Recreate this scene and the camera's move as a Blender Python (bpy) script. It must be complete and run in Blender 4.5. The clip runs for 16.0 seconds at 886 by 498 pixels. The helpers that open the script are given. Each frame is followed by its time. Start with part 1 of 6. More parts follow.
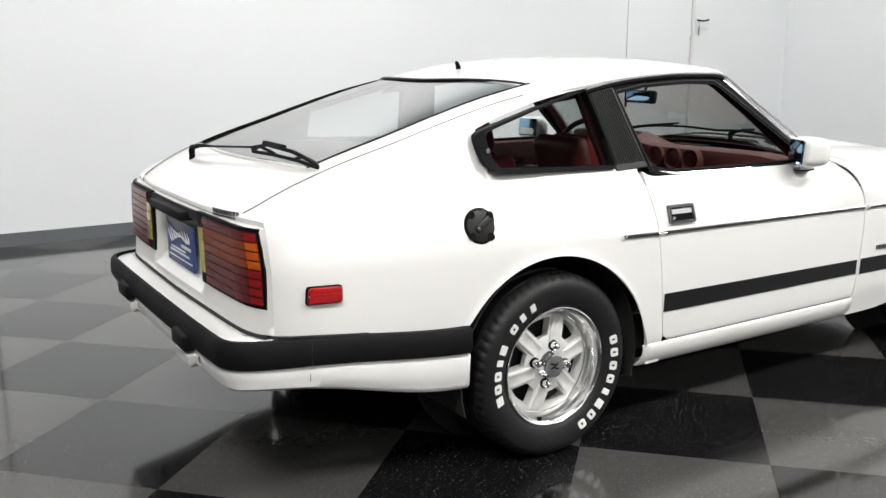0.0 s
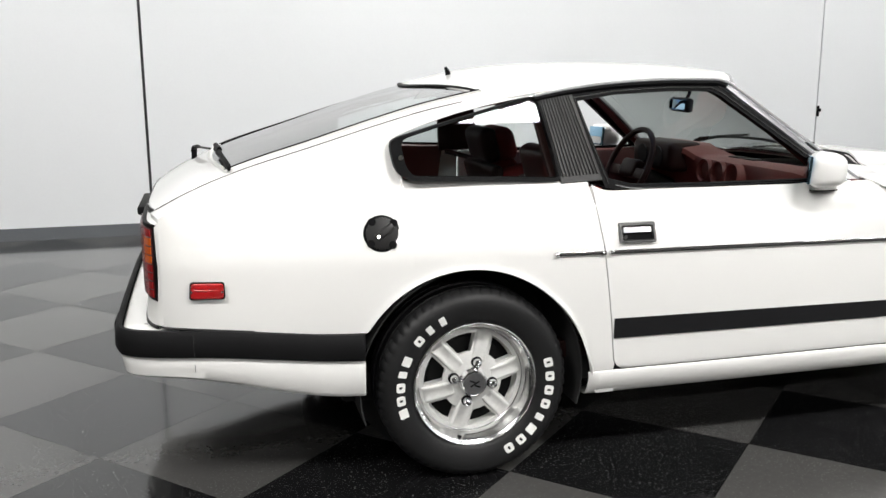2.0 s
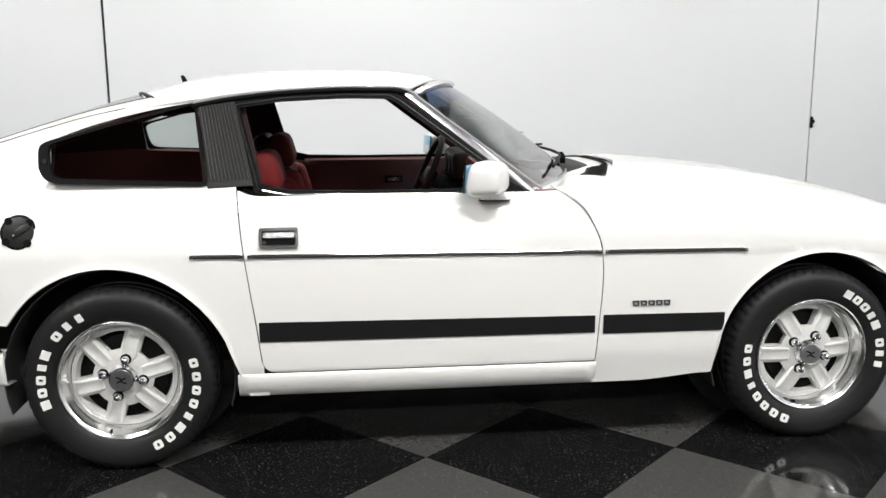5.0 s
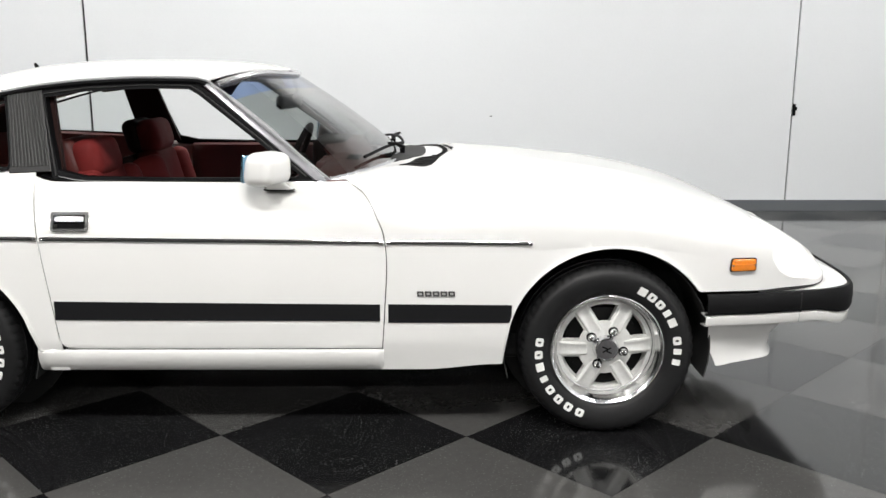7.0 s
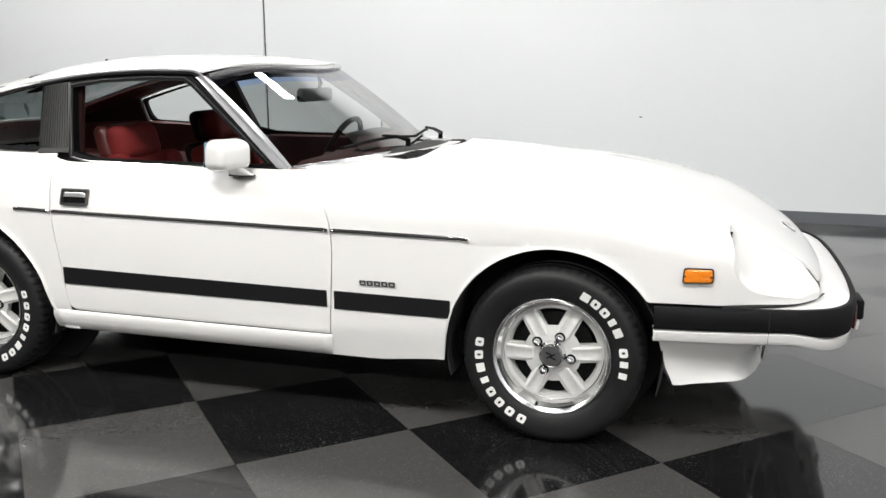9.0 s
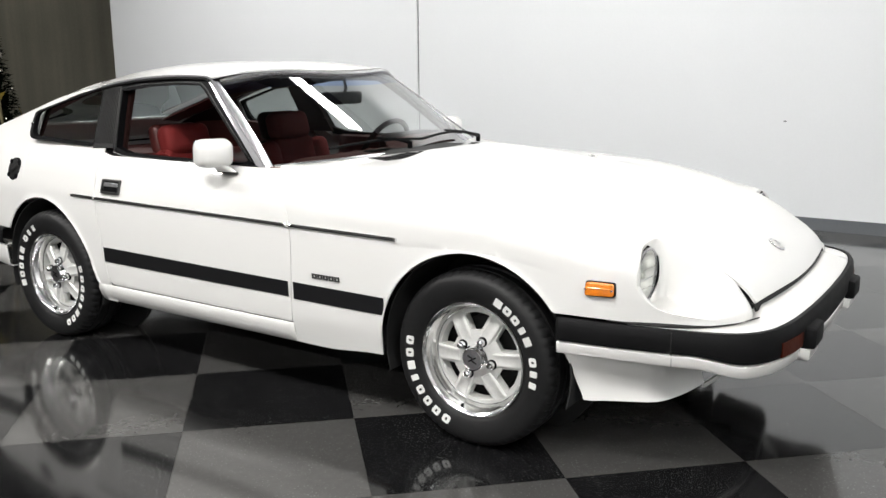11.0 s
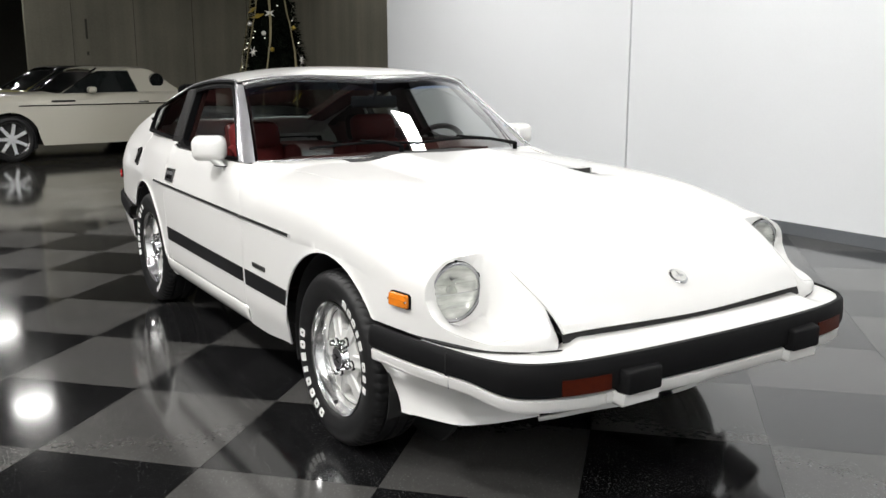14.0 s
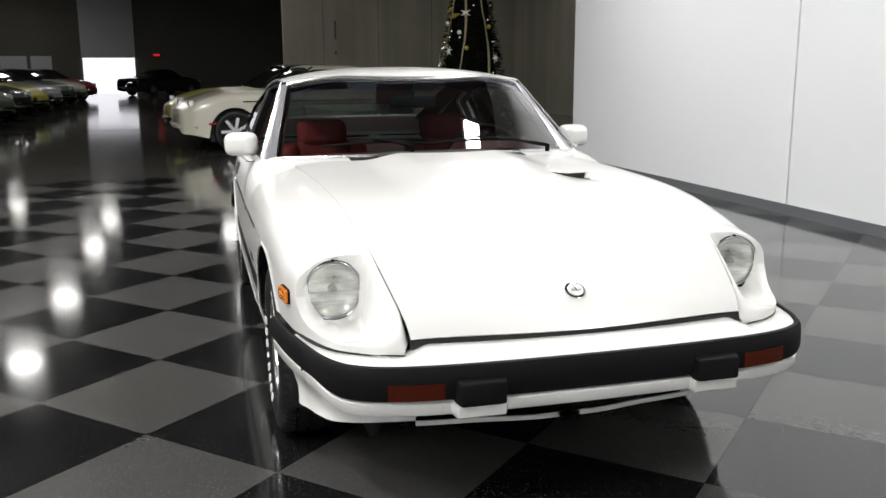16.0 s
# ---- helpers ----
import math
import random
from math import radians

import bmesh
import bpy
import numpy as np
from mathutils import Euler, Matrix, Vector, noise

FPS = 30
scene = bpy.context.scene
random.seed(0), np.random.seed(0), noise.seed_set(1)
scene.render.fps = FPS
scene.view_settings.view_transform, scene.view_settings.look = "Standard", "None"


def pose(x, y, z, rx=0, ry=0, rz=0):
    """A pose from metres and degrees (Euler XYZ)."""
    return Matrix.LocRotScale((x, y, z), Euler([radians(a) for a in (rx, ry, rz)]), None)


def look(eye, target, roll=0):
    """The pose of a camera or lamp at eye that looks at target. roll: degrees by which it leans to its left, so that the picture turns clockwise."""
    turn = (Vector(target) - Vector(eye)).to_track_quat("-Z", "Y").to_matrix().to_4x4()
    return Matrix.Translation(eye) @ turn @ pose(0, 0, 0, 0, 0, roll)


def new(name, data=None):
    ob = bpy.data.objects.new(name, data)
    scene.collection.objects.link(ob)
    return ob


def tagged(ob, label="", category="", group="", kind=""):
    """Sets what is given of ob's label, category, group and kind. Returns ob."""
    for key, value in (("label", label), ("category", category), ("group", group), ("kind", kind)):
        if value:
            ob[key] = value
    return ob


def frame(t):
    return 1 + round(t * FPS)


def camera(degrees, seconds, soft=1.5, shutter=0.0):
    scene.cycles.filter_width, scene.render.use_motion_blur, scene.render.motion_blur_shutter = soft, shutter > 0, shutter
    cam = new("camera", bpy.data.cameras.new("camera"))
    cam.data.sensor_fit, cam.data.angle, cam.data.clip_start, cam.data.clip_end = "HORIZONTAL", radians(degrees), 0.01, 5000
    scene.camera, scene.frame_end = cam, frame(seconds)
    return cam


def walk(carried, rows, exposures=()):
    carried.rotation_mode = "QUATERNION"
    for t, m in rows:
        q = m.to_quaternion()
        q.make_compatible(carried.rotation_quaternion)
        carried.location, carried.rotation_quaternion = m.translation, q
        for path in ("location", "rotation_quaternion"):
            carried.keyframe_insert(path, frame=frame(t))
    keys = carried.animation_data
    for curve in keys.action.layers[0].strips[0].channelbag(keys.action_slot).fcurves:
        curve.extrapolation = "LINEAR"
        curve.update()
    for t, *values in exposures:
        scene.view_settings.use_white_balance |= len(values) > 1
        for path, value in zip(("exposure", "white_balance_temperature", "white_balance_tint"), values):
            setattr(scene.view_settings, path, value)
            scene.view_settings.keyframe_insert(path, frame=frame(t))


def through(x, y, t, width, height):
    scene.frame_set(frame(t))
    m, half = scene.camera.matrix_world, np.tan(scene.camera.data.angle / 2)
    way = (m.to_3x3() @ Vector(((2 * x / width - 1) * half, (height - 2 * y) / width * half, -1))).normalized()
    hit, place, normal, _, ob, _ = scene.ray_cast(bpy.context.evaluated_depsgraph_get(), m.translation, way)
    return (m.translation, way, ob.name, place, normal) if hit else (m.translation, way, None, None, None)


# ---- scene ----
cam = camera(53.4, 16.0)
PATH = [
    (0, (-1.757, -2.905, 1.259), (-0.710, -1.251, 0.852), -0.1),
    (0.5, (-1.529, -2.994, 1.243), (-0.585, -1.277, 0.841), 0.0),
    (1, (-1.274, -3.105, 1.244), (-0.476, -1.315, 0.844), -0.1),
    (1.5, (-1.011, -3.213, 1.263), (-0.375, -1.359, 0.864), -0.2),
    (2, (-0.765, -3.293, 1.256), (-0.260, -1.398, 0.863), -0.2),
    (2.5, (-0.515, -3.363, 1.255), (-0.102, -1.442, 0.866), -0.4),
    (3, (-0.288, -3.413, 1.246), (0.041, -1.472, 0.867), -0.4),
    (3.5, (-0.053, -3.462, 1.232), (0.275, -1.516, 0.866), -0.4),
    (4, (0.215, -3.507, 1.224), (0.508, -1.555, 0.866), -0.4),
    (6.5, (1.484, -3.714, 1.280), (1.563, -1.746, 0.870), 0.1),
    (7, (1.721, -3.722, 1.287), (1.746, -1.768, 0.871), 0.15),
    (7.5, (2.001, -3.713, 1.269), (1.920, -1.758, 0.856), -0.1),
    (8, (2.229, -3.675, 1.272), (1.952, -1.738, 0.857), -0.1),
    (8.5, (2.523, -3.625, 1.263), (2.055, -1.724, 0.855), -0.1),
    (9, (2.793, -3.571, 1.252), (2.227, -1.698, 0.842), -0.0),
    (11.5, (4.029, -3.068, 1.275), (2.823, -1.526, 0.870), -0.4),
    (12, (4.249, -2.922, 1.270), (2.928, -1.474, 0.871), -0.3),
    (12.5, (4.449, -2.724, 1.262), (3.017, -1.385, 0.868), -0.3),
    (13, (4.627, -2.500, 1.259), (3.111, -1.255, 0.865), -0.3),
    (13.5, (4.794, -2.267, 1.253), (3.207, -1.114, 0.863), -0.1),
    (14, (4.949, -2.048, 1.264), (3.297, -0.991, 0.870), -0.1),
    (14.5, (5.091, -1.801, 1.259), (3.363, -0.869, 0.870), -0.0),
    (15, (5.209, -1.557, 1.268), (3.408, -0.782, 0.876), 0.0),
    (15.5, (5.318, -1.313, 1.276), (3.471, -0.659, 0.879), -0.1),
    (16, (5.410, -1.049, 1.278), (3.523, -0.520, 0.879), -0.3),
]
walk(cam, [(t, look(eye, target, roll)) for t, eye, target, roll in PATH], [(0, 0), (7.6, 0), (7.9, 0.22), (8.5, 0.18), (8.95, 0), (16, 0)])

# ---- light ----
world = bpy.data.worlds.new("hall_world")
scene.world = world
world.use_nodes = True
world.node_tree.nodes["Background"].inputs[0].default_value = (0.6, 0.65, 0.7, 1)
world.node_tree.nodes["Background"].inputs[1].default_value = 0.02

LAMP_Z = 4.6


def hall_lamp(name, x, y, z, sx, sy, watts, colour=(1.0, 0.985, 0.96)):
    data = bpy.data.lights.new(name, "AREA")
    data.shape, data.size, data.size_y, data.energy, data.color = "RECTANGLE", sx, sy, watts, colour
    ob = new(name, data)
    ob.matrix_world = pose(x, y, z)
    return ob


LAMP_SX, LAMP_SY = 1.45, 0.46
LONG_SX = 2.0
# the row at y = -9.2 is added, unseen, as fill to soften shadows
LAMPS = [(-3.1, 2.1), (1.05, 2.1), (5.2, 2.1), (-3.1, -3.35), (1.68, -3.9), (5.9, -3.9), (-3.1, -9.2), (1.2, -9.2), (5.5, -9.2)]
for lx, ly in LAMPS:
    hall_lamp("tube_light", lx, ly, LAMP_Z - 0.012, LAMP_SX if ly > 0 else LONG_SX, LAMP_SY, (98 if ly > 0 else (228 if ly > -5 else 140)) * (0.68 if lx > 4 else 1.06))
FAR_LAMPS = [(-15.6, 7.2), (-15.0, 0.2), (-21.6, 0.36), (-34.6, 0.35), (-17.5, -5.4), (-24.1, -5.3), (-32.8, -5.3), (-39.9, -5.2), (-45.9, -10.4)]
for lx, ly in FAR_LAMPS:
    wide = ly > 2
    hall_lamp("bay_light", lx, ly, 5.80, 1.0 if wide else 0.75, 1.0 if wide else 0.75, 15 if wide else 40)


# ---- materials ----
def material(name, colour, rough=0.5, metal=0.0, grain=0.0, scale=40.0, bump=0.0, coat=0.0, blotch=0.0, bscale=3.0, spec=0.5, per=0.0, fleck=0.0):
    m = bpy.data.materials.new(name)
    m.use_nodes = True
    nt = m.node_tree
    b = nt.nodes["Principled BSDF"]
    b.inputs["Base Color"].default_value = (*colour, 1)
    b.inputs["Roughness"].default_value = rough
    b.inputs["Metallic"].default_value = metal
    b.inputs["Coat Weight"].default_value = coat
    b.inputs["Coat Roughness"].default_value = 0.04
    b.inputs["Specular IOR Level"].default_value = spec
    co = nt.nodes.new("ShaderNodeTexCoord")
    last = None
    where = co.outputs["Object"]
    if per:
        where = nt.nodes.new("ShaderNodeNewGeometry").outputs["Position"]

    def mixed(fac, amount, prev):
        low = nt.nodes.new("ShaderNodeMapRange")
        low.inputs["To Min"].default_value = 1 - amount
        low.inputs["To Max"].default_value = 1 + amount
        nt.links.new(fac, low.inputs["Value"])
        mul = nt.nodes.new("ShaderNodeVectorMath")
        mul.operation = "SCALE"
        nt.links.new(low.outputs[0], mul.inputs["Scale"])
        if prev is None:
            mul.inputs[0].default_value = colour
        else:
            nt.links.new(prev, mul.inputs[0])
        return mul.outputs[0]

    if grain or bump:
        n1 = nt.nodes.new("ShaderNodeTexNoise")
        n1.inputs["Scale"].default_value, n1.inputs["Detail"].default_value = scale, 4
        nt.links.new(where, n1.inputs["Vector"])
        if grain:
            last = mixed(n1.outputs["Fac"], grain, last)
        if bump:
            bp = nt.nodes.new("ShaderNodeBump")
            bp.inputs["Strength"].default_value, bp.inputs["Distance"].default_value = bump, 0.004
            nt.links.new(n1.outputs["Fac"], bp.inputs["Height"])
            nt.links.new(bp.outputs[0], b.inputs["Normal"])
    if blotch:
        n2 = nt.nodes.new("ShaderNodeTexNoise")
        n2.inputs["Scale"].default_value, n2.inputs["Detail"].default_value = bscale, 6
        nt.links.new(where, n2.inputs["Vector"])
        last = mixed(n2.outputs["Fac"], blotch, last)
        rr = nt.nodes.new("ShaderNodeMapRange")
        rr.inputs["To Min"].default_value, rr.inputs["To Max"].default_value = max(0.02, rough * 0.75), min(1.0, rough * 1.25)
        nt.links.new(n2.outputs["Fac"], rr.inputs["Value"])
        nt.links.new(rr.outputs[0], b.inputs["Roughness"])
    if per:
        info = nt.nodes.new("ShaderNodeObjectInfo")
        last = mixed(info.outputs["Random"], per, last)
    if fleck:
        # pale specks and short scuffs
        n3 = nt.nodes.new("ShaderNodeTexNoise")
        n3.inputs["Scale"].default_value, n3.inputs["Detail"].default_value = 130, 2
        nt.links.new(where, n3.inputs["Vector"])
        n4 = nt.nodes.new("ShaderNodeTexNoise")
        n4.inputs["Scale"].default_value, n4.inputs["Detail"].default_value = 3.5, 3
        nt.links.new(where, n4.inputs["Vector"])
        both = nt.nodes.new("ShaderNodeMath")
        both.operation = "MULTIPLY_ADD"
        both.inputs[1].default_value = 0.16
        nt.links.new(n4.outputs["Fac"], both.inputs[0])
        nt.links.new(n3.outputs["Fac"], both.inputs[2])
        cut = nt.nodes.new("ShaderNodeMapRange")
        cut.inputs["From Min"].default_value, cut.inputs["From Max"].default_value = 0.728, 0.768
        cut.inputs["To Max"].default_value = 1.0
        nt.links.new(both.outputs[0], cut.inputs["Value"])
        tint = nt.nodes.new("ShaderNodeMix")
        tint.data_type = "RGBA"
        tint.inputs["B"].default_value = (fleck, fleck, fleck * 0.97, 1)
        nt.links.new(cut.outputs[0], tint.inputs["Factor"])
        nt.links.new(last, tint.inputs["A"])
        last = tint.outputs["Result"]
    if last is not None:
        nt.links.new(last, b.inputs["Base Color"])
    return m


def glass_material(name, colour=(1, 1, 1), rough=0.0, through=0.9, power=3.4, base=0.07):
    """A thin pane: mostly clear, with the gloss of glass by Fresnel."""
    m = bpy.data.materials.new(name)
    m.use_nodes = True
    nt = m.node_tree
    nt.nodes.clear()
    out = nt.nodes.new("ShaderNodeOutputMaterial")
    mix = nt.nodes.new("ShaderNodeMixShader")
    tr = nt.nodes.new("ShaderNodeBsdfTransparent")
    tr.inputs[0].default_value = (*[c * through for c in colour], 1)
    gl = nt.nodes.new("ShaderNodeBsdfGlossy")
    gl.inputs["Roughness"].default_value = rough
    lw = nt.nodes.new("ShaderNodeLayerWeight")
    lw.inputs["Blend"].default_value = 0.5
    pw = nt.nodes.new("ShaderNodeMath")
    pw.operation = "POWER"
    pw.inputs[1].default_value = power
    nt.links.new(lw.outputs["Facing"], pw.inputs[0])
    ad = nt.nodes.new("ShaderNodeMath")
    ad.operation = "MULTIPLY_ADD"
    ad.inputs[1].default_value, ad.inputs[2].default_value = 0.9, base
    nt.links.new(pw.outputs[0], ad.inputs[0])
    nt.links.new(ad.outputs[0], mix.inputs[0])
    nt.links.new(tr.outputs[0], mix.inputs[1])
    nt.links.new(gl.outputs[0], mix.inputs[2])
    nt.links.new(mix.outputs[0], out.inputs[0])
    return m


def emission(name, colour, strength):
    m = bpy.data.materials.new(name)
    m.use_nodes = True
    b = m.node_tree.nodes["Principled BSDF"]
    b.inputs["Base Color"].default_value = (*colour, 1)
    b.inputs["Emission Color"].default_value = (*colour, 1)
    b.inputs["Emission Strength"].default_value = strength
    return m


PAINT = material("white_car_paint", (0.80, 0.795, 0.775), 0.32, coat=0.8, grain=0.01, scale=300, blotch=0.015, bscale=2.5)
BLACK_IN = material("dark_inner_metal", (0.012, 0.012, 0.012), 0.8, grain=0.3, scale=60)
RUBBER = material("black_bumper_rubber", (0.008, 0.008, 0.0085), 0.6, grain=0.2, scale=200, bump=0.1, blotch=0.25, bscale=6, spec=0.1)
# maroon vinyl made lighter: light through the windscreen is put into its colour
FASCIA_LIT = material("lit_maroon_fascia_vinyl", (0.17, 0.048, 0.042), 0.5, grain=0.15, scale=160, bump=0.15, blotch=0.12, bscale=7)
TRIM_BLACK = material("satin_black_trim", (0.0045, 0.0045, 0.005), 0.5, grain=0.2, scale=120, spec=0.06)
LOUVRE = material("black_louvre_plastic", (0.0125, 0.012, 0.012), 0.40, grain=0.15, scale=150, spec=0.3)
STRIPE = material("black_vinyl_stripe", (0.008, 0.008, 0.009), 0.45, grain=0.15, scale=100, spec=0.25)
CHROME = material("chrome", (0.75, 0.75, 0.76), 0.09, metal=1.0, grain=0.05, scale=80)
CHROME_DARK = material("worn_chrome", (0.50, 0.50, 0.52), 0.28, metal=1.0, grain=0.2, scale=90)
PILLAR_METAL = material("satin_grey_pillar_metal", (0.52, 0.52, 0.54), 0.26, metal=0.6, grain=0.1, scale=70)
BADGE_DARK = material("blackened_chrome", (0.12, 0.12, 0.12), 0.3, metal=0.8, grain=0.2, scale=90)
BRUSHED = material("brushed_bright_metal", (0.66, 0.66, 0.68), 0.26, metal=0.85, grain=0.1, scale=70)
ALLOY = material("machined_alloy", (0.72, 0.72, 0.72), 0.2, metal=1.0, grain=0.12, scale=60, blotch=0.1, bscale=12)
ALLOY_PAINT = material("silver_wheel_paint", (0.66, 0.66, 0.64), 0.38, metal=0.2, grain=0.12, scale=90, bump=0.05)
TYRE = material("tyre_rubber", (0.010, 0.010, 0.0105), 0.5, grain=0.25, scale=120, bump=0.08, blotch=0.3, bscale=8, spec=0.3)
LETTER = material("raised_white_letters", (0.78, 0.78, 0.76), 0.6, grain=0.08, scale=200)
GLASS = glass_material("clear_glass", (0.93, 0.97, 0.96), 0.0, 0.84, 3.0, 0.045)
GLASS_FRONT = glass_material("green_tinted_glass", (0.90, 0.97, 0.95), 0.0, 0.52, 2.1, 0.05)
GLASS_REAR = glass_material("tinted_rear_glass", (0.84, 0.95, 0.96), 0.0, 0.72, 2.1, 0.10)
GLASS_TINT = glass_material("blue_sunband_glass", (0.42, 0.56, 0.86), 0.0, 0.72, 2.8, 0.05)
MIRROR = material("mirror_glass", (0.30, 0.50, 0.66), 0.02, metal=1.0)
RED_LENS = material("red_lens", (0.42, 0.012, 0.014), 0.2, coat=0.25, grain=0.2, scale=70, bump=0.15)
DEEP_RED = material("deep_red_lens", (0.115, 0.013, 0.014), 0.22, spec=0.4, grain=0.25, scale=80, bump=0.2)
ORANGE_RED = material("brown_red_lens", (0.20, 0.036, 0.014), 0.22, spec=0.4, grain=0.25, scale=80, bump=0.2)
ORANGE_END = material("orange_lens_end", (0.46, 0.085, 0.012), 0.2, spec=0.4, grain=0.25, scale=80, bump=0.2)
RED_END = material("red_lens_end", (0.24, 0.012, 0.014), 0.2, spec=0.4, grain=0.25, scale=80, bump=0.2)
DARK_LENS = material("dark_red_lens", (0.035, 0.005, 0.005), 0.3, spec=0.3, grain=0.25, scale=80)
AMBER = material("amber_lens", (0.85, 0.24, 0.012), 0.14, coat=1.0, grain=0.2, scale=80, bump=0.2)
REVERSE = material("yellowed_clear_lens", (0.45, 0.38, 0.08), 0.15, coat=1.0, grain=0.15, scale=90, bump=0.2)
LAMP_GLASS = material("silvered_bowl", (0.86, 0.87, 0.86), 0.2, metal=0.35, grain=0.08, scale=30, bump=0.12, blotch=0.12, bscale=14)
LAMP_COVER = glass_material("headlamp_glass", (0.97, 0.98, 0.95), 0.03, 0.92, 3.0, 0.05)
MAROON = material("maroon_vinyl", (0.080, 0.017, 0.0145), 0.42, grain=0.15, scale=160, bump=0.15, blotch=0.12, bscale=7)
RED_CLOTH = material("red_velour", (0.15, 0.006, 0.005), 0.85, grain=0.2, scale=220, bump=0.2, blotch=0.1, bscale=9)
# dark parts, and trim, headlining and seat backs with cabin shade in their colour
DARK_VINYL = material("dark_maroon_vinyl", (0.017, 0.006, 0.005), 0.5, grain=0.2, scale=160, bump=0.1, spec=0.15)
PLATE_BLUE = material("blue_plate", (0.035, 0.06, 0.22), 0.35, grain=0.1, scale=60)
WHITE_INK = material("white_print", (0.75, 0.77, 0.8), 0.5, grain=0.05, scale=60)
WALL_WHITE = material("white_wall_panel", (0.79, 0.81, 0.825), 0.55, grain=0.02, scale=60, bump=0.02, blotch=0.03, bscale=0.7)
SEAM = material("dark_panel_joint", (0.03, 0.03, 0.032), 0.7, grain=0.2, scale=60)
BASE_GREY = material("grey_rubber_baseboard", (0.13, 0.14, 0.15), 0.45, grain=0.12, scale=70, blotch=0.12, bscale=2)
TILE_BLACK = material("black_vinyl_tile", (0.0075, 0.0075, 0.008), 0.105, coat=0.3, spec=0.30, grain=0.35, scale=34, blotch=0.3, bscale=2.2, per=0.18, bump=0.01, fleck=0.11)
TILE_GREY = material("grey_vinyl_tile", (0.063, 0.0618, 0.0597), 0.115, coat=0.3, spec=0.30, grain=0.14, scale=40, blotch=0.15, bscale=2.0, per=0.1, bump=0.01, fleck=0.12)
for m in (TILE_BLACK, TILE_GREY):
    m.node_tree.nodes["Principled BSDF"].inputs["Coat Roughness"].default_value = 0.065
CONCRETE = material("polished_concrete", (0.05, 0.048, 0.043), 0.09, spec=0.4, grain=0.2, scale=12, blotch=0.3, bscale=0.7)
DARK_WALL = material("grey_concrete_wall", (0.42, 0.40, 0.32), 0.85, grain=0.12, scale=15, blotch=0.3, bscale=0.6)


def streaked(m, amount, stretch=(2.2, 2.2, 0.10), own=False):
    """Adds long streaks to a material, in the world's or the object's own space."""
    nt = m.node_tree
    b = nt.nodes["Principled BSDF"]
    prev = b.inputs["Base Color"].links[0].from_socket
    where = nt.nodes.new("ShaderNodeTexCoord" if own else "ShaderNodeNewGeometry")
    mp = nt.nodes.new("ShaderNodeMapping")
    mp.inputs["Scale"].default_value = stretch
    nt.links.new(where.outputs["Object" if own else "Position"], mp.inputs["Vector"])
    n = nt.nodes.new("ShaderNodeTexNoise")
    n.inputs["Scale"].default_value, n.inputs["Detail"].default_value = 1.0, 5
    nt.links.new(mp.outputs[0], n.inputs["Vector"])
    rg = nt.nodes.new("ShaderNodeMapRange")
    rg.inputs["From Min"].default_value, rg.inputs["From Max"].default_value = 0.3, 0.7
    rg.inputs["To Min"].default_value, rg.inputs["To Max"].default_value = 1 - amount, 1 + amount
    nt.links.new(n.outputs["Fac"], rg.inputs["Value"])
    mul = nt.nodes.new("ShaderNodeVectorMath")
    mul.operation = "SCALE"
    nt.links.new(prev, mul.inputs[0])
    nt.links.new(rg.outputs[0], mul.inputs["Scale"])
    nt.links.new(mul.outputs[0], b.inputs["Base Color"])


streaked(DARK_WALL, 0.16)
# light and dark bands in the bowl's colour stand in for reflections
streaked(LAMP_GLASS, 0.4, (12.0, 12.0, 45.0), True)
HALL_DARK = material("dark_hall_cladding", (0.14, 0.135, 0.115), 0.8, grain=0.2, scale=8, blotch=0.2, bscale=0.5)
CEILING = material("dark_steel_ceiling", (0.06, 0.06, 0.06), 0.8, grain=0.2, scale=8, blotch=0.2, bscale=0.5)


# ---- mesh helpers ----
def smooth_line(points):
    """A function through the points (x, value), smooth and without overshoot."""
    xs = np.array([p[0] for p in points], float)
    ys = np.array([p[1] for p in points], float)
    h, d = np.diff(xs), np.diff(ys) / np.diff(xs)
    m = np.zeros(len(xs))
    m[0], m[-1] = d[0], d[-1]
    for i in range(1, len(xs) - 1):
        if d[i - 1] * d[i] > 0:
            w1, w2 = 2 * h[i] + h[i - 1], h[i] + 2 * h[i - 1]
            m[i] = (w1 + w2) / (w1 / d[i - 1] + w2 / d[i])

    def f(x):
        x = min(max(x, xs[0]), xs[-1])
        i = int(min(max(np.searchsorted(xs, x) - 1, 0), len(xs) - 2))
        t = (x - xs[i]) / h[i]
        return float((1 + 2 * t) * (1 - t) ** 2 * ys[i] + t * (1 - t) ** 2 * h[i] * m[i] + t * t * (3 - 2 * t) * ys[i + 1] + t * t * (t - 1) * h[i] * m[i + 1])

    return f


def span(a, b, n):
    return [a + (b - a) * i / (n - 1) for i in range(n)]


def sstep(a, b, x):
    t = min(max((x - a) / (b - a), 0.0), 1.0)
    return t * t * (3 - 2 * t)


def put_mesh(name, verts, faces, mat, parent=None, label="", smooth=True, category="", kind="", group=""):
    me = bpy.data.meshes.new(name)
    me.from_pydata([tuple(v) for v in verts], [], faces)
    me.validate()
    me.materials.append(mat)
    if smooth:
        me.shade_smooth()
        me.set_sharp_from_angle(angle=radians(38))
    ob = new(name, me)
    if parent is not None:
        ob.parent = parent
    tagged(ob, label, category, group, kind)
    return ob


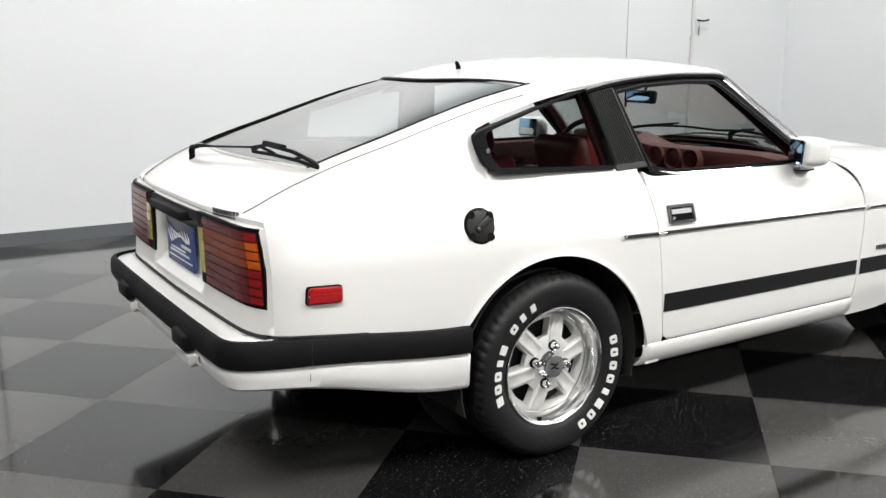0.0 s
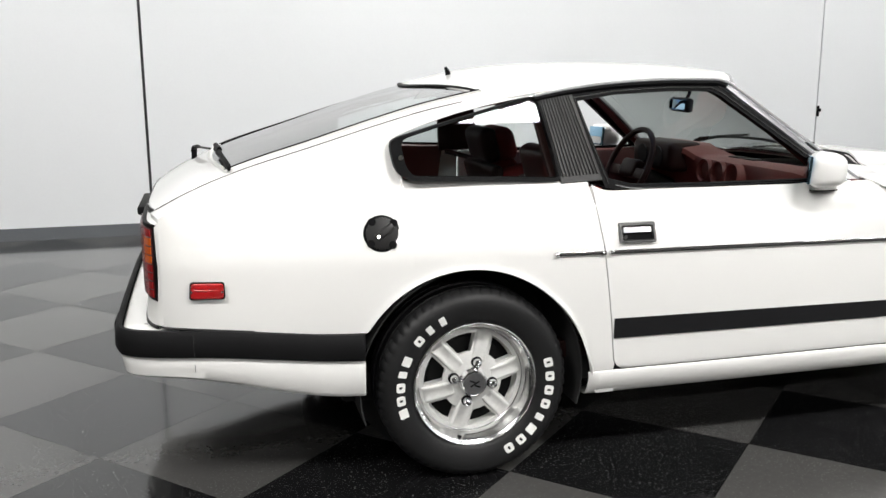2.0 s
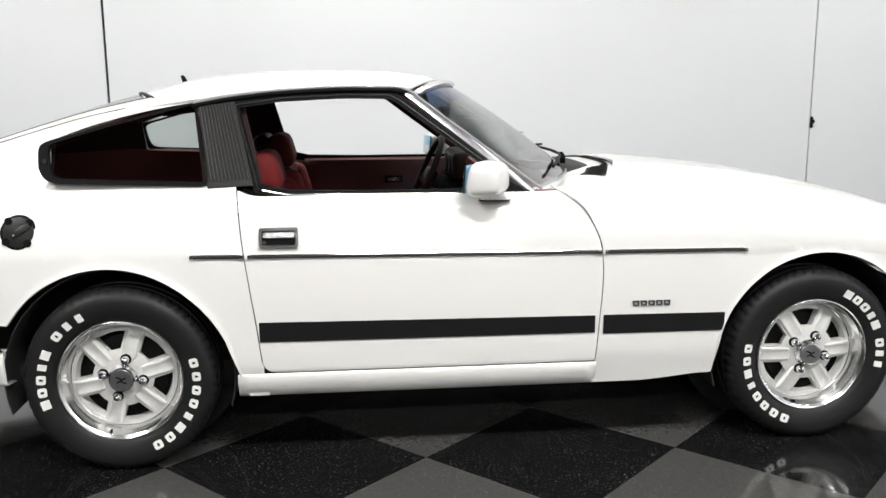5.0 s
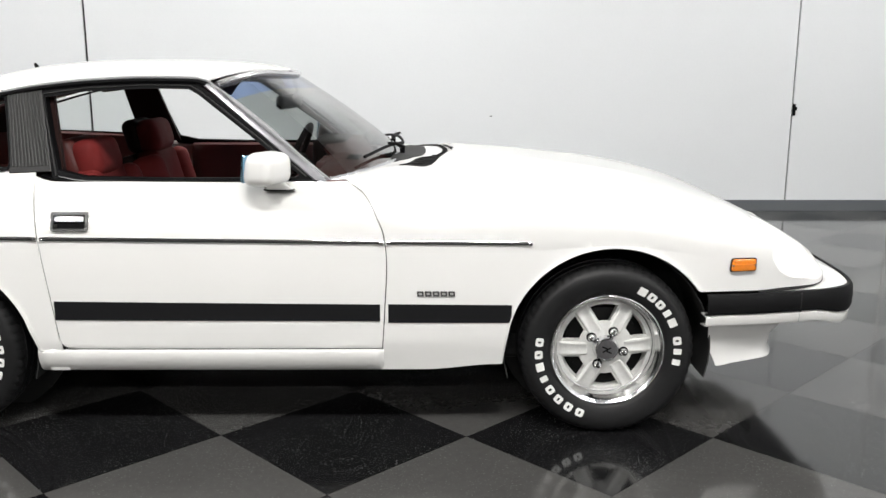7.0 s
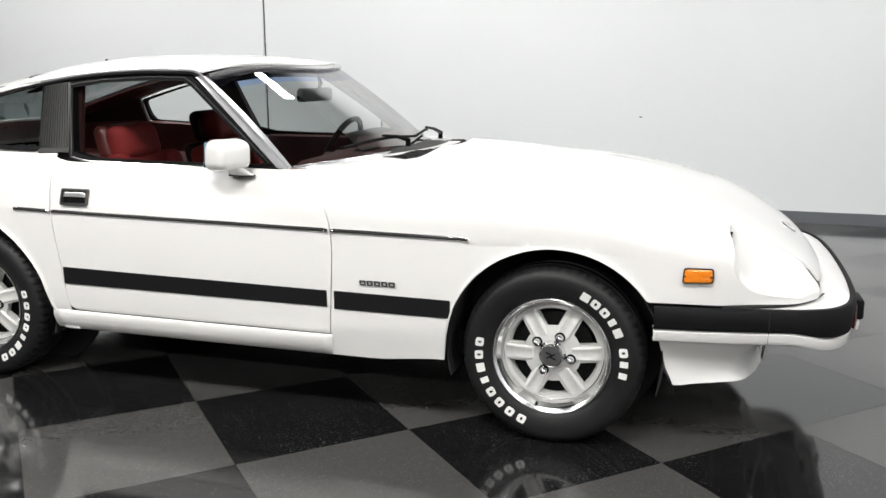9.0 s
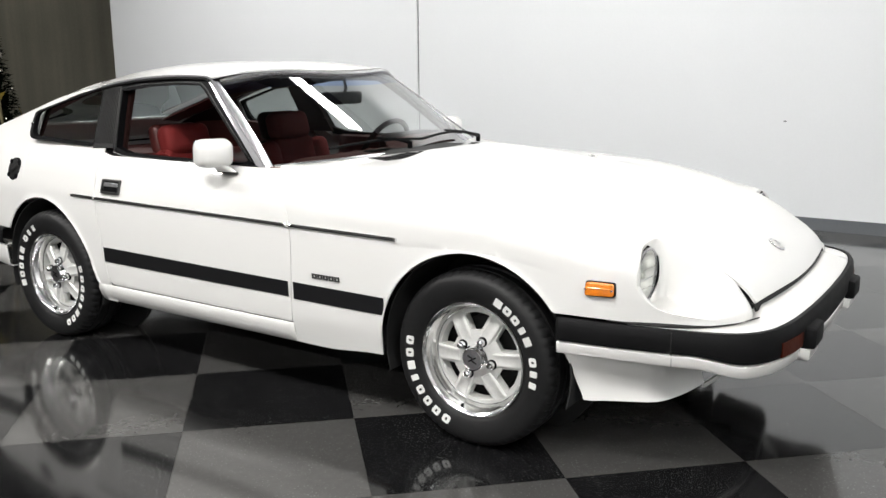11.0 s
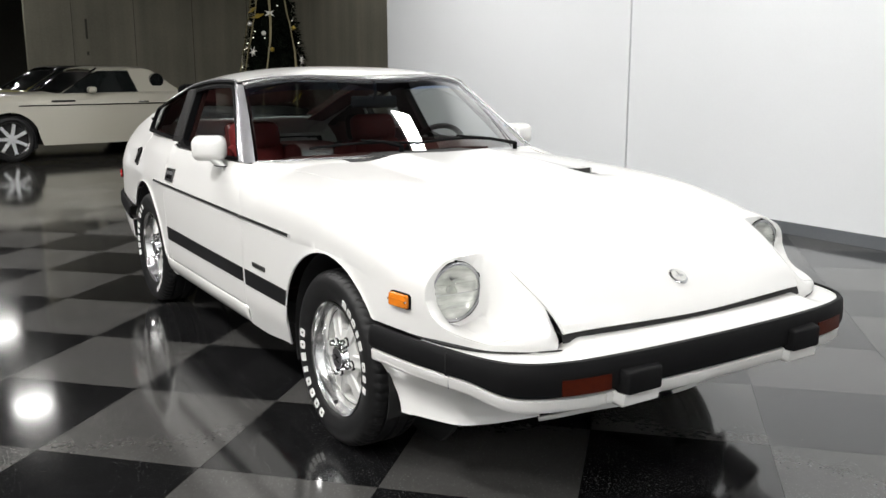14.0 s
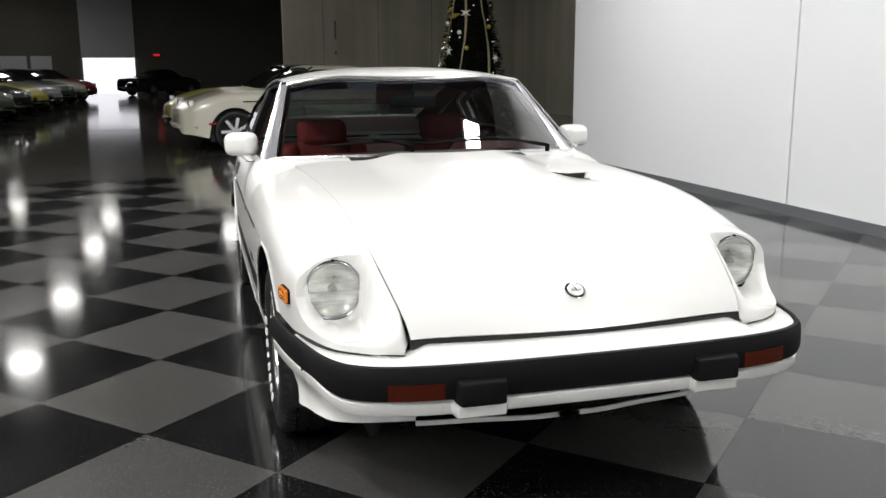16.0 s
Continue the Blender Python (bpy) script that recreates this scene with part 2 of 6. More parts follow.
def part(name, bm, mat, parent, label="", smooth=True):
    me = bpy.data.meshes.new(name)
    bm.normal_update()
    bm.to_mesh(me)
    bm.free()
    me.materials.append(mat)
    if smooth:
        me.shade_smooth()
        me.set_sharp_from_angle(angle=radians(38))
    ob = new(name, me)
    if parent is not None:
        ob.parent = parent
    tagged(ob, label)
    return ob


def thing(name, m, label, category, group=""):
    ob = new(name)
    ob.matrix_world = m
    ob.empty_display_size = 0.1
    return tagged(ob, label, category, group)


def grid_faces(nu, nv, closed_u=False, closed_v=False):
    out = []
    for i in range(nu if closed_u else nu - 1):
        for j in range(nv if closed_v else nv - 1):
            a, b = i * nv + j, ((i + 1) % nu) * nv + j
            c, d = ((i + 1) % nu) * nv + (j + 1) % nv, i * nv + (j + 1) % nv
            out.append((a, b, c, d))
    return out


def sheet(name, rows, mat, parent, label="", away=(1.1, 0, 0.45), thick=0.006, crisp=True, hole=None):
    """A panel from rows of points, given thickness towards the inside; faces whose middle is in the hole are left out and its rim drawn round."""
    nu, nv = len(rows), len(rows[0])
    verts = [Vector(p) for r in rows for p in r]
    faces = grid_faces(nu, nv)
    if hole:
        gone = {f for f in faces if hole[0](sum((verts[i] for i in f), Vector()) / 4)}
        faces = [f for f in faces if f not in gone]
        for i in {i for f in gone for i in f} & {i for f in faces for i in f}:
            verts[i] = hole[1](verts[i])
    me = bpy.data.meshes.new(name)
    me.from_pydata([tuple(v) for v in verts], [], faces)
    me.validate()
    s = sum((p.normal.dot(p.center - Vector(away)) * p.area for p in me.polygons), 0.0)
    if s < 0:
        me.flip_normals()
    me.materials.append(mat)
    me.shade_smooth()
    me.set_sharp_from_angle(angle=radians(40))
    ob = new(name, me)
    ob.parent = parent
    if thick:
        mod = ob.modifiers.new("thickness", "SOLIDIFY")
        mod.thickness, mod.offset = thick, -1
        if crisp:
            ob.modifiers.new("crisp_edges", "EDGE_SPLIT").split_angle = radians(88)
    tagged(ob, label)
    return ob


def box_bm(sx, sy, sz, bevel=0.0, seg=2, at=(0, 0, 0)):
    bm = bmesh.new()
    bmesh.ops.create_cube(bm, size=1)
    bmesh.ops.transform(bm, matrix=Matrix.Translation(at) @ Matrix.Diagonal((sx, sy, sz, 1)), verts=bm.verts)
    if bevel:
        bmesh.ops.bevel(bm, geom=list(bm.edges), offset=bevel, segments=seg, profile=0.5, affect="EDGES")
    return bm


def cyl_bm(r, depth, seg=24, axis="Z", at=(0, 0, 0), r2=None, bevel=0.0):
    bm = bmesh.new()
    bmesh.ops.create_cone(bm, cap_ends=True, segments=seg, radius1=r, radius2=r if r2 is None else r2, depth=depth)
    if bevel:
        bmesh.ops.bevel(bm, geom=[e for e in bm.edges if len(e.link_faces) == 2 and max(len(f.verts) for f in e.link_faces) > 4], offset=bevel, segments=2, profile=0.5, affect="EDGES")
    turn = {"Z": pose(0, 0, 0), "X": pose(0, 0, 0, 0, 90, 0), "Y": pose(0, 0, 0, 90, 0, 0)}[axis]
    bmesh.ops.transform(bm, matrix=Matrix.Translation(at) @ turn, verts=bm.verts)
    return bm


def revolve(profile, seg=64, axis="Y"):
    """A turned shape round the y axis from (radius, y) points; closed where the profile closes."""
    verts, n = [], len(profile)
    for i in range(seg):
        a = 2 * math.pi * i / seg
        for r, y in profile:
            verts.append((r * math.cos(a), y, r * math.sin(a)))
    return verts, grid_faces(seg, n, closed_u=True)


def tube_rows(points, radius, seg=8, flat=1.0):
    """Verts and faces of a round bar along the points."""
    pts = [Vector(p) for p in points]
    verts, faces = [], []
    for i, p in enumerate(pts):
        d = (pts[min(i + 1, len(pts) - 1)] - pts[max(i - 1, 0)]).normalized()
        side = d.cross(Vector((0, 0, 1)))
        if side.length < 0.05:
            side = d.cross(Vector((0, 1, 0)))
        side.normalize()
        up = side.cross(d).normalized()
        r = radius(i / (len(pts) - 1)) if callable(radius) else radius
        for k in range(seg):
            a = 2 * math.pi * k / seg
            verts.append(p + side * math.cos(a) * r * flat + up * math.sin(a) * r)
    faces = grid_faces(len(pts), seg, closed_v=True)
    faces += [tuple(range(seg))[::-1], tuple(range((len(pts) - 1) * seg, len(pts) * seg))]
    return verts, faces


def tube(name, points, radius, mat, parent, label="", seg=8, flat=1.0):
    return put_mesh(name, *tube_rows(points, radius, seg, flat), mat, parent, label)


def slab(name, outline, depth, mat, parent, label="", bevel=0.0, smooth=False):
    """A flat piece: an outline of 3D points in one plane, pushed along depth (a vector)."""
    bm = bmesh.new()
    vs = [bm.verts.new(p) for p in outline]
    f = bm.faces.new(vs)
    r = bmesh.ops.extrude_face_region(bm, geom=[f])
    bmesh.ops.translate(bm, vec=Vector(depth), verts=[v for v in r["geom"] if isinstance(v, bmesh.types.BMVert)])
    bmesh.ops.recalc_face_normals(bm, faces=bm.faces)
    if bevel:
        bmesh.ops.bevel(bm, geom=list(bm.edges), offset=bevel, segments=2, profile=0.5, affect="EDGES")
    return part(name, bm, mat, parent, label, smooth)


def ring(name, outer, inner, depth, mat, parent, label=""):
    """A frame between two outlines with as many points each, pushed along depth."""
    n = len(outer)
    d = Vector(depth)
    vs = [Vector(p) for p in outer] + [Vector(p) for p in inner]
    vs += [v + d for v in vs]
    faces = []
    for i in range(n):
        j = (i + 1) % n
        faces += [(i, j, n + j, n + i), (2 * n + i, 3 * n + i, 3 * n + j, 2 * n + j), (i, 2 * n + i, 2 * n + j, j), (n + i, n + j, 3 * n + j, 3 * n + i)]
    return put_mesh(name, vs, faces, mat, parent, label, smooth=False)


def rounded(points, radius, seg=5):
    """Rounds the corners of a closed 3D outline."""
    out, n = [], len(points)
    for i in range(n):
        p, a, b = Vector(points[i]), Vector(points[i - 1]), Vector(points[(i + 1) % n])
        ra = min(radius, (a - p).length * 0.45)
        rb = min(radius, (b - p).length * 0.45)
        s, e = p + (a - p).normalized() * ra, p + (b - p).normalized() * rb
        for k in range(seg + 1):
            t = k / seg
            out.append(s * (1 - t) ** 2 + p * 2 * t * (1 - t) + e * t * t)
    return out


# ---- the hall ----
WALL_Y, CORNER_X, END_X = 3.97, 7.4, -5.85


def box_thing(name, x0, x1, y0, y1, z0, z1, mat, label="", kind="structure", parent=None, category=""):
    bm = box_bm(x1 - x0, y1 - y0, z1 - z0, at=((x0 + x1) / 2, (y0 + y1) / 2, (z0 + z1) / 2))
    ob = part(name, bm, mat, parent, label, smooth=False)
    return tagged(ob, "", category, "", kind if parent is None else "")


floor = box_thing("floor", -50, 8, -16, 9, -0.2, -0.006, CONCRETE, "dark polished concrete hall floor")
wall_north = box_thing("wall_north", END_X, CORNER_X + 0.2, WALL_Y + 0.02, WALL_Y + 0.2, 0, 6, SEAM, "white panelled partition wall with dark joints")
for x0, x1 in ((END_X, -1.222), (-1.2, 4.842), (4.854, 5.785), (5.791, CORNER_X)):
    box_thing("panel", x0, x1, WALL_Y, WALL_Y + 0.03, 0.0, 6, WALL_WHITE, "", parent=wall_north)
wall_east = box_thing("wall_east", CORNER_X, CORNER_X + 0.2, -16, WALL_Y, 0, 6, WALL_WHITE, "plain white wall")
wall_south = box_thing("wall_south", -50, CORNER_X + 0.2, -16.2, -16, 0, 6, HALL_DARK, "dark clad hall wall")
wall_far = box_thing("wall_far", -50.2, -50, -16, 9, 0, 6, HALL_DARK, "dark far hall wall")
wall_back = box_thing("wall_back", -50, END_X, 9, 9.2, 0, 6, DARK_WALL, "grey concrete hall wall")
wall_concrete = box_thing("wall_concrete", -22.3, -22, 1.7, 9, 0, 6, DARK_WALL, "grey precast concrete wall with vertical joints")
ceiling = box_thing("ceiling", -50.2, CORNER_X + 0.2, -16.2, 9.2, 6.0, 6.2, CEILING, "dark steel hall ceiling")
baseboard = box_thing("baseboard", END_X - 0.012, CORNER_X - 0.012, WALL_Y - 0.012, WALL_Y, 0, 0.095, BASE_GREY, "grey rubber baseboard")
baseboard_e = box_thing("baseboard", CORNER_X - 0.012, CORNER_X, -16, WALL_Y - 0.012, 0, 0.095, BASE_GREY, "grey rubber baseboard")

# ---- floor tiles ----
TILE, TX, TY = 0.61, 0.9795, -0.821
A1, B1 = Vector((0.6936, -0.7203, 0)), Vector((0.7203, 0.6936, 0))


def tile_mesh(name, mat):
    bm = box_bm(TILE - 0.0012, TILE - 0.0012, 0.006, at=(0, 0, -0.003))
    me = bpy.data.meshes.new(name)
    bm.to_mesh(me)
    bm.free()
    me.materials.append(mat)
    return me


TILES = (tile_mesh("black_tile", TILE_BLACK), tile_mesh("grey_tile", TILE_GREY))
turn = Matrix(((A1.x, B1.x, 0, 0), (A1.y, B1.y, 0, 0), (0, 0, 1, 0), (0, 0, 0, 1)))
cells = []
for i in range(-26, 27):
    for j in range(-26, 27):
        p = Vector((TX, TY, 0)) + A1 * TILE * (i + 0.5) + B1 * TILE * (j + 0.5)
        if -5.7 < p.x < CORNER_X - 0.4 and -9 < p.y < WALL_Y - 0.42:
            cells.append(((p - Vector((1.8, -1.0, 0))).length, i, j, p))
        elif -5.7 < p.x < CORNER_X + 0.3 and -9 < p.y < WALL_Y + 0.4:
            cells.append((99, i, j, p))
cells.sort(key=lambda c: c[0])

# ---- the coupe: x forward from the rear axle, y to its left ----
BASE = 2.33
coupe = thing("sports_coupe", pose(0, 0, 0), "white two-door fastback coupe with black side stripes", "car")

tail_x = smooth_line([(0.0, -0.978), (0.35, -0.972), (0.6, -0.962), (0.655, -0.95), (0.69, -0.936), (0.708, -0.922), (0.7145, -0.9135)])
half_width = smooth_line([(-0.97, 0.60), (-0.955, 0.655), (-0.937, 0.692), (-0.912, 0.716), (-0.86, 0.744), (-0.74, 0.773), (-0.28, 0.807), (0.1, 0.832), (0.4, 0.843), (1.2, 0.846), (2.05, 0.843), (2.5, 0.83), (2.83, 0.80), (3.0, 0.752), (3.07, 0.715), (3.12, 0.665), (3.155, 0.60), (3.185, 0.52)])
inset = smooth_line([(0.20, 0.050), (0.25, 0.032), (0.315, 0.018), (0.33, 0.012), (0.45, 0.004), (0.6, 0.0), (0.70, 0.002), (0.79, 0.024), (0.85, 0.05), (0.885, 0.074), (0.92, 0.1), (1.045, 0.165), (1.19, 0.222), (1.24, 0.245)])
nose_top = smooth_line([(1.30, 0.95), (1.5, 0.946), (1.72, 0.938), (2.0, 0.922), (2.26, 0.894), (2.44, 0.868), (2.6, 0.836), (2.78, 0.786), (2.9, 0.742), (3.0, 0.695), (3.1, 0.638), (3.2, 0.566), (3.25, 0.53)])


def bulge(x):
    """How far the middle of the bonnet stands above its sides."""
    return 0.033 * sstep(1.44, 1.64, x) * (1 - sstep(1.9, 2.7, x))


shoulder = smooth_line([(1.3, 0.68), (2.3, 0.68), (2.6, 0.66), (2.85, 0.60), (3.0, 0.56), (3.2, 0.50)])
round_n = smooth_line([(1.3, 4.2), (1.42, 3.8), (1.5, 3.45), (1.6, 3.4), (1.75, 3.6), (1.97, 3.85), (2.2, 3.95), (2.45, 3.75), (2.62, 3.45), (2.77, 3.7), (2.87, 4.6), (2.95, 4.4), (3.05, 3.5), (3.2, 3.2)])
hood_edge = smooth_line([(1.4, 0.66), (2.0, 0.62), (2.6, 0.585), (2.9, 0.56), (3.08, 0.53), (3.2, 0.505)])
door_rear = smooth_line([(0.25, 0.47), (0.36, 0.452), (0.47, 0.440), (0.67, 0.414), (0.81, 0.397), (0.92, 0.386), (1.2, 0.36)])
DOOR_LOW = 0.322
door_front = smooth_line([(0.25, 1.546), (0.48, 1.562), (0.62, 1.569), (0.715, 1.561), (0.78, 1.537), (0.858, 1.491), (0.90, 1.42), (0.95, 1.34)])
hatch_z = smooth_line([(-1.0, 0.80), (-0.955, 0.822), (-0.909, 0.848), (-0.855, 0.878), (-0.785, 0.912), (-0.682, 0.953), (-0.441, 1.028), (-0.266, 1.082), (-0.089, 1.131), (0.09, 1.167), (0.25, 1.192), (0.37, 1.212)])
crown = smooth_line([(-1.0, 0.028), (-0.7, 0.042), (-0.3, 0.055), (-0.03, 0.065), (0.1, 0.073), (0.37, 0.078)])
gutter_z = smooth_line([(0.1, 1.168), (0.25, 1.187), (0.37, 1.204), (0.54, 1.220), (0.74, 1.227), (0.93, 1.223), (1.0, 1.206)])
roof_z = smooth_line([(-0.05, 1.2045), (-0.03, 1.2105), (0.05, 1.229), (0.11, 1.245), (0.243, 1.274), (0.44, 1.29), (0.66, 1.294), (0.89, 1.288), (1.05, 1.27), (1.13, 1.247), (1.16, 1.238)])


hatch_f = smooth_line([(-1.0, 0.80), (-0.9, 0.82), (-0.7, 0.88), (-0.3, 0.93), (0.4, 0.96)])


def arch(x):
    """Height of the wheel openings at x, or 0."""
    for cx, r, zc in ((-0.018, 0.367, 0.31), (BASE + 0.006, 0.364, 0.311)):
        if abs(x - cx) < r:
            return zc + math.sqrt(r * r - (x - cx) ** 2)
        if abs(x - cx) < r + 0.012:
            return zc - 0.05
    return 0.0


def side_y(x, z):
    w = half_width(x)
    y = w - inset(z)
    k = sstep(1.15, 1.47, x)
    if k > 0 and z > shoulder(x):
        zs, zc, n = shoulder(x), nose_top(x) - bulge(x), round_n(x)
        t = min((z - zs) / max(zc - zs, 1e-3), 1.0)
        y = y * (1 - k) + k * w * (1 - t ** n) ** (1 / n)
    return y


def house_y(z):
    """The leaning side of the cabin."""
    return 0.742 - 0.45 * (z - 0.92)


def top_at(x, y):
    zs, zc, n, w = shoulder(x), nose_top(x) - bulge(x), round_n(x), half_width(x)
    return zs + (zc - zs) * max(0.0, 1 - min(1.0, abs(y) / w) ** n) ** (1 / n) + bulge(x) * (1 - sstep(0.20, 0.38, abs(y)))


LAMP_X, LAMP_Y, LAMP_ZC, LAMP_R = 2.872, 0.677, 0.636, 0.089


def scooped(x, y, z):
    """Lowers the wing in front of the headlamp."""
    a = abs(y)
    if x < LAMP_X:
        return z + 0.005 * math.exp(-((a - 0.69) / 0.05) ** 2) * sstep(2.74, LAMP_X, x)
    he = hood_edge(x)
    b = sstep(he + 0.008, he + 0.03 + 0.045 * sstep(LAMP_X, 3.02, x), a) * (1 - sstep(3.07, 3.175, x) * 0.7)
    dx = x - LAMP_X
    # floor of the scoop, hugging the lamp at first, with a crest along its outer side
    low = 0.5415 - 0.006 * sstep(0.0, 0.25, dx)
    r2, d = LAMP_R + 0.016, abs(a - LAMP_Y)
    if a < LAMP_Y:
        low += (LAMP_ZC - math.sqrt(max(0.0, r2 * r2 - d * d)) - 0.5415) * (1 - sstep(0.0, 0.12, dx))
    crest = 0.547 + 0.088 * math.exp(-dx / 0.045)
    low += (crest - low) * sstep(LAMP_Y + 0.01, 0.770, a)
    # the brow runs out softly on the inner side
    run = 0.004 + 0.10 * (1 - sstep(he - 0.01, 0.628, a))
    b *= sstep(LAMP_X, LAMP_X + run, x)
    return z * (1 - b) + min(z, low) * b


def in_lamp(c):
    return abs(c.x - LAMP_X) < 0.012 and math.hypot(abs(c.y) - LAMP_Y, c.z - LAMP_ZC) < LAMP_R + 0.001


def to_lamp_rim(p):
    c = Vector((p.x, math.copysign(LAMP_Y, p.y), LAMP_ZC))
    return c + (p - c).normalized() * (LAMP_R + 0.002)


def swept(x, y):
    """The outer side of the lamp opening reaches further forward."""
    return 0.014 * sstep(0.69, 0.785, y) * math.exp(-((x - LAMP_X) / 0.07) ** 2)


def front_low(x):
    if x > 2.62:
        return max(arch(x), 0.519 + 0.03 * sstep(3.11, 3.19, x) ** 2)
    return max(arch(x), 0.240 + 0.02 * sstep(1.6, 1.95, x))


def rear_low(x):
    low = 0.238 if x > 0 else 0.5
    if x < -0.30:
        low = 0.498 + 0.036 * sstep(0.34, 0.9, -x)
    return max(arch(x), low)


def door_edge(z):
    """Rear shut line of the door, with a rounded lower corner."""
    r, d = 0.035, z - DOOR_LOW
    return door_rear(z) + (r - math.sqrt(max(0.0, r * r - (r - d) ** 2)) if 0 <= d < r else 0.0)


def mapped(rows, s):
    return [[(p[0], p[1] * s, p[2]) for p in r] for r in rows]


GAP = 0.0018
WIN_BOT = smooth_line([(-0.24, 0.944), (-0.19, 0.940), (0.10, 0.93), (0.40, 0.918)])
WIN_TOP = smooth_line([(-0.24, 1.046), (-0.21, 1.064), (0.247, 1.183), (0.40, 1.2)])
for s in (-1, 1):
    # front wing
    xs = span(1.40, 1.955, 24) + span(1.965, 2.71, 76) + span(2.722, LAMP_X - 0.002, 12) + span(LAMP_X + 0.0003, LAMP_X + 0.0040, 13) + [LAMP_X + 0.007] + span(LAMP_X + 0.012, 3.02, 30) + span(3.028, 3.182, 18)
    rows = []
    for x in xs:
        he, zs, zc, n, w = hood_edge(x) + 0.0006 + 0.0038 * sstep(2.86, 2.98, x), shoulder(x), nose_top(x) - bulge(x), round_n(x), half_width(x)
        row = []
        y0 = min(he, w - 0.004)
        a0 = math.asin(min(1, (y0 / w) ** (n / 2)))
        for k in range(64):
            a = a0 + (math.pi / 2 - a0) * k / 63
            y, z = w * math.sin(a) ** (2 / n), zs + (zc - zs) * max(0.0, math.cos(a)) ** (2 / n)
            z = min(z, 0.898) if x < 1.53 else z
            row.append((x + swept(x, y) - 0.050 * sstep(3.09, 3.182, x) * (1 - math.sqrt(max(0.0, 1 - (1 - min(1.0, max(0.0, (y - he) / 0.08))) ** 2))), y, scooped(x, y, z)))
        zl = front_low(x)
        z1 = min(zs, row[-1][2])
        for k in range(1, 15):
            z = z1 + (min(zl, z1 - 0.002) - z1) * k / 14
            yy = w - inset(z) + 0.006 * math.exp(-max(0, z - arch(x)) / 0.012) * (1 if arch(x) > 0.3 else 0)
            row.append((x + swept(x, w) * (1 - k / 14), yy, z))
        rows.append(row)
    # the rear edge of the wing follows the door
    out = []
    for r, x in zip(rows, xs):
        line = []
        for px, py, pz in r:
            xf = door_front(pz) + GAP
            t = (px - 1.40) / (1.955 - 1.40)
            nx = px if t >= 1 else xf + (1.955 - xf) * t
            line.append((nx, py, pz))
        out.append(line)
    sheet("front_wing", mapped(out, s), PAINT, coupe, thick=0.005, hole=(in_lamp, to_lamp_rim))
    # door
    rows = []
    zs_ = [DOOR_LOW + 0.0005 + 0.034 * t * t for t in span(0, 1, 7)] + span(0.372, 0.889, 24)
    for i in range(40):
        u = i / 39
        row = []
        for z in zs_:
            a, b = door_edge(z) + GAP, door_front(z) - GAP
            x = a + (b - a) * u
            row.append((x, side_y(x, z), z + 0.02 * max(0.0, 1 - u / 0.07) ** 2 * sstep(0.84, 0.889, z)))
        rows.append(row)
    door = sheet("door", mapped(rows, s), PAINT, coupe, thick=0.03)
    # rocker sill under the door
    rows = []
    for x in span(0.372, 1.556, 30):
        rows.append([(x, half_width(x) - 0.018 + o, z) for o, z in ((0.001, 0.3185), (0.004, 0.313), (0.005, 0.300), (0.002, 0.284), (-0.006, 0.264), (-0.016, 0.247), (-0.026, 0.236), (-0.045, 0.231), (-0.085, 0.234))])
    sheet("sill", mapped(rows, s), PAINT, coupe, thick=0.005, crisp=False)
    # rear quarter, lower part
    rows = []
    xs = [-0.914, -0.908, -0.895] + span(-0.87, -0.402, 24) + span(-0.394, 0.358, 78) + span(0.366, 0.42, 4)
    for x in xs:
        zl = rear_low(x)
        zt = hatch_z(x) if x < -0.205 else WIN_BOT(x)
        row = []
        for k in range(34):
            z = zl + (zt - zl) * k / 33
            xr = door_edge(z) - GAP
            nx = x if x < 0.1 else 0.1 + (xr - 0.1) * (x - 0.1) / (0.42 - 0.1)
            yy = half_width(nx) - inset(z) + 0.008 * math.exp(-max(0, z - arch(x)) / 0.012) * (1 if arch(x) > 0.3 else 0)
            row.append((nx, yy, z))
        rows.append(row)
    sheet("rear_quarter", mapped(rows, s), PAINT, coupe, thick=0.005)
    # strip over the quarter window up to the hatch line
    rows = []
    for x in span(-0.225, 0.30, 30):
        z0, z1 = WIN_TOP(x), hatch_z(x)
        if z1 - z0 < 0.004:
            z0 = z1 - 0.004
        rows.append([(x, half_width(x) - inset(z), z) for z in span(z0, z1, 8)])
    sheet("pillar_strip", mapped(rows, s), PAINT, coupe, thick=0.005)
    # body between the quarter edge and the hatch
    rows = []
    for x in [-0.942, -0.93, -0.922, -0.914] + span(-0.90, 0.118, 50):
        row = []
        for k in range(9):
            q = max(x, -0.914 - 0.028 * k / 8)
            ze, ye = hatch_z(q), half_width(q) - inset(hatch_z(q))
            zc = ze + crown(q)
            y = ye + (ye * hatch_f(q) - ye) * k / 8
            row.append((q, y, zc - (zc - ze) * (y / ye) ** 3.0))
        rows.append(row)
    rows.insert(0, [(p[0] + 0.002, p[1], 0.818) for p in rows[0]])
    sheet("hatch_surround", mapped(rows, s), PAINT, coupe, thick=0.005)



def hood_rear(y):
    return 1.54 + 0.27 * (1 - min(1.1, abs(y) / 0.655) ** 2)


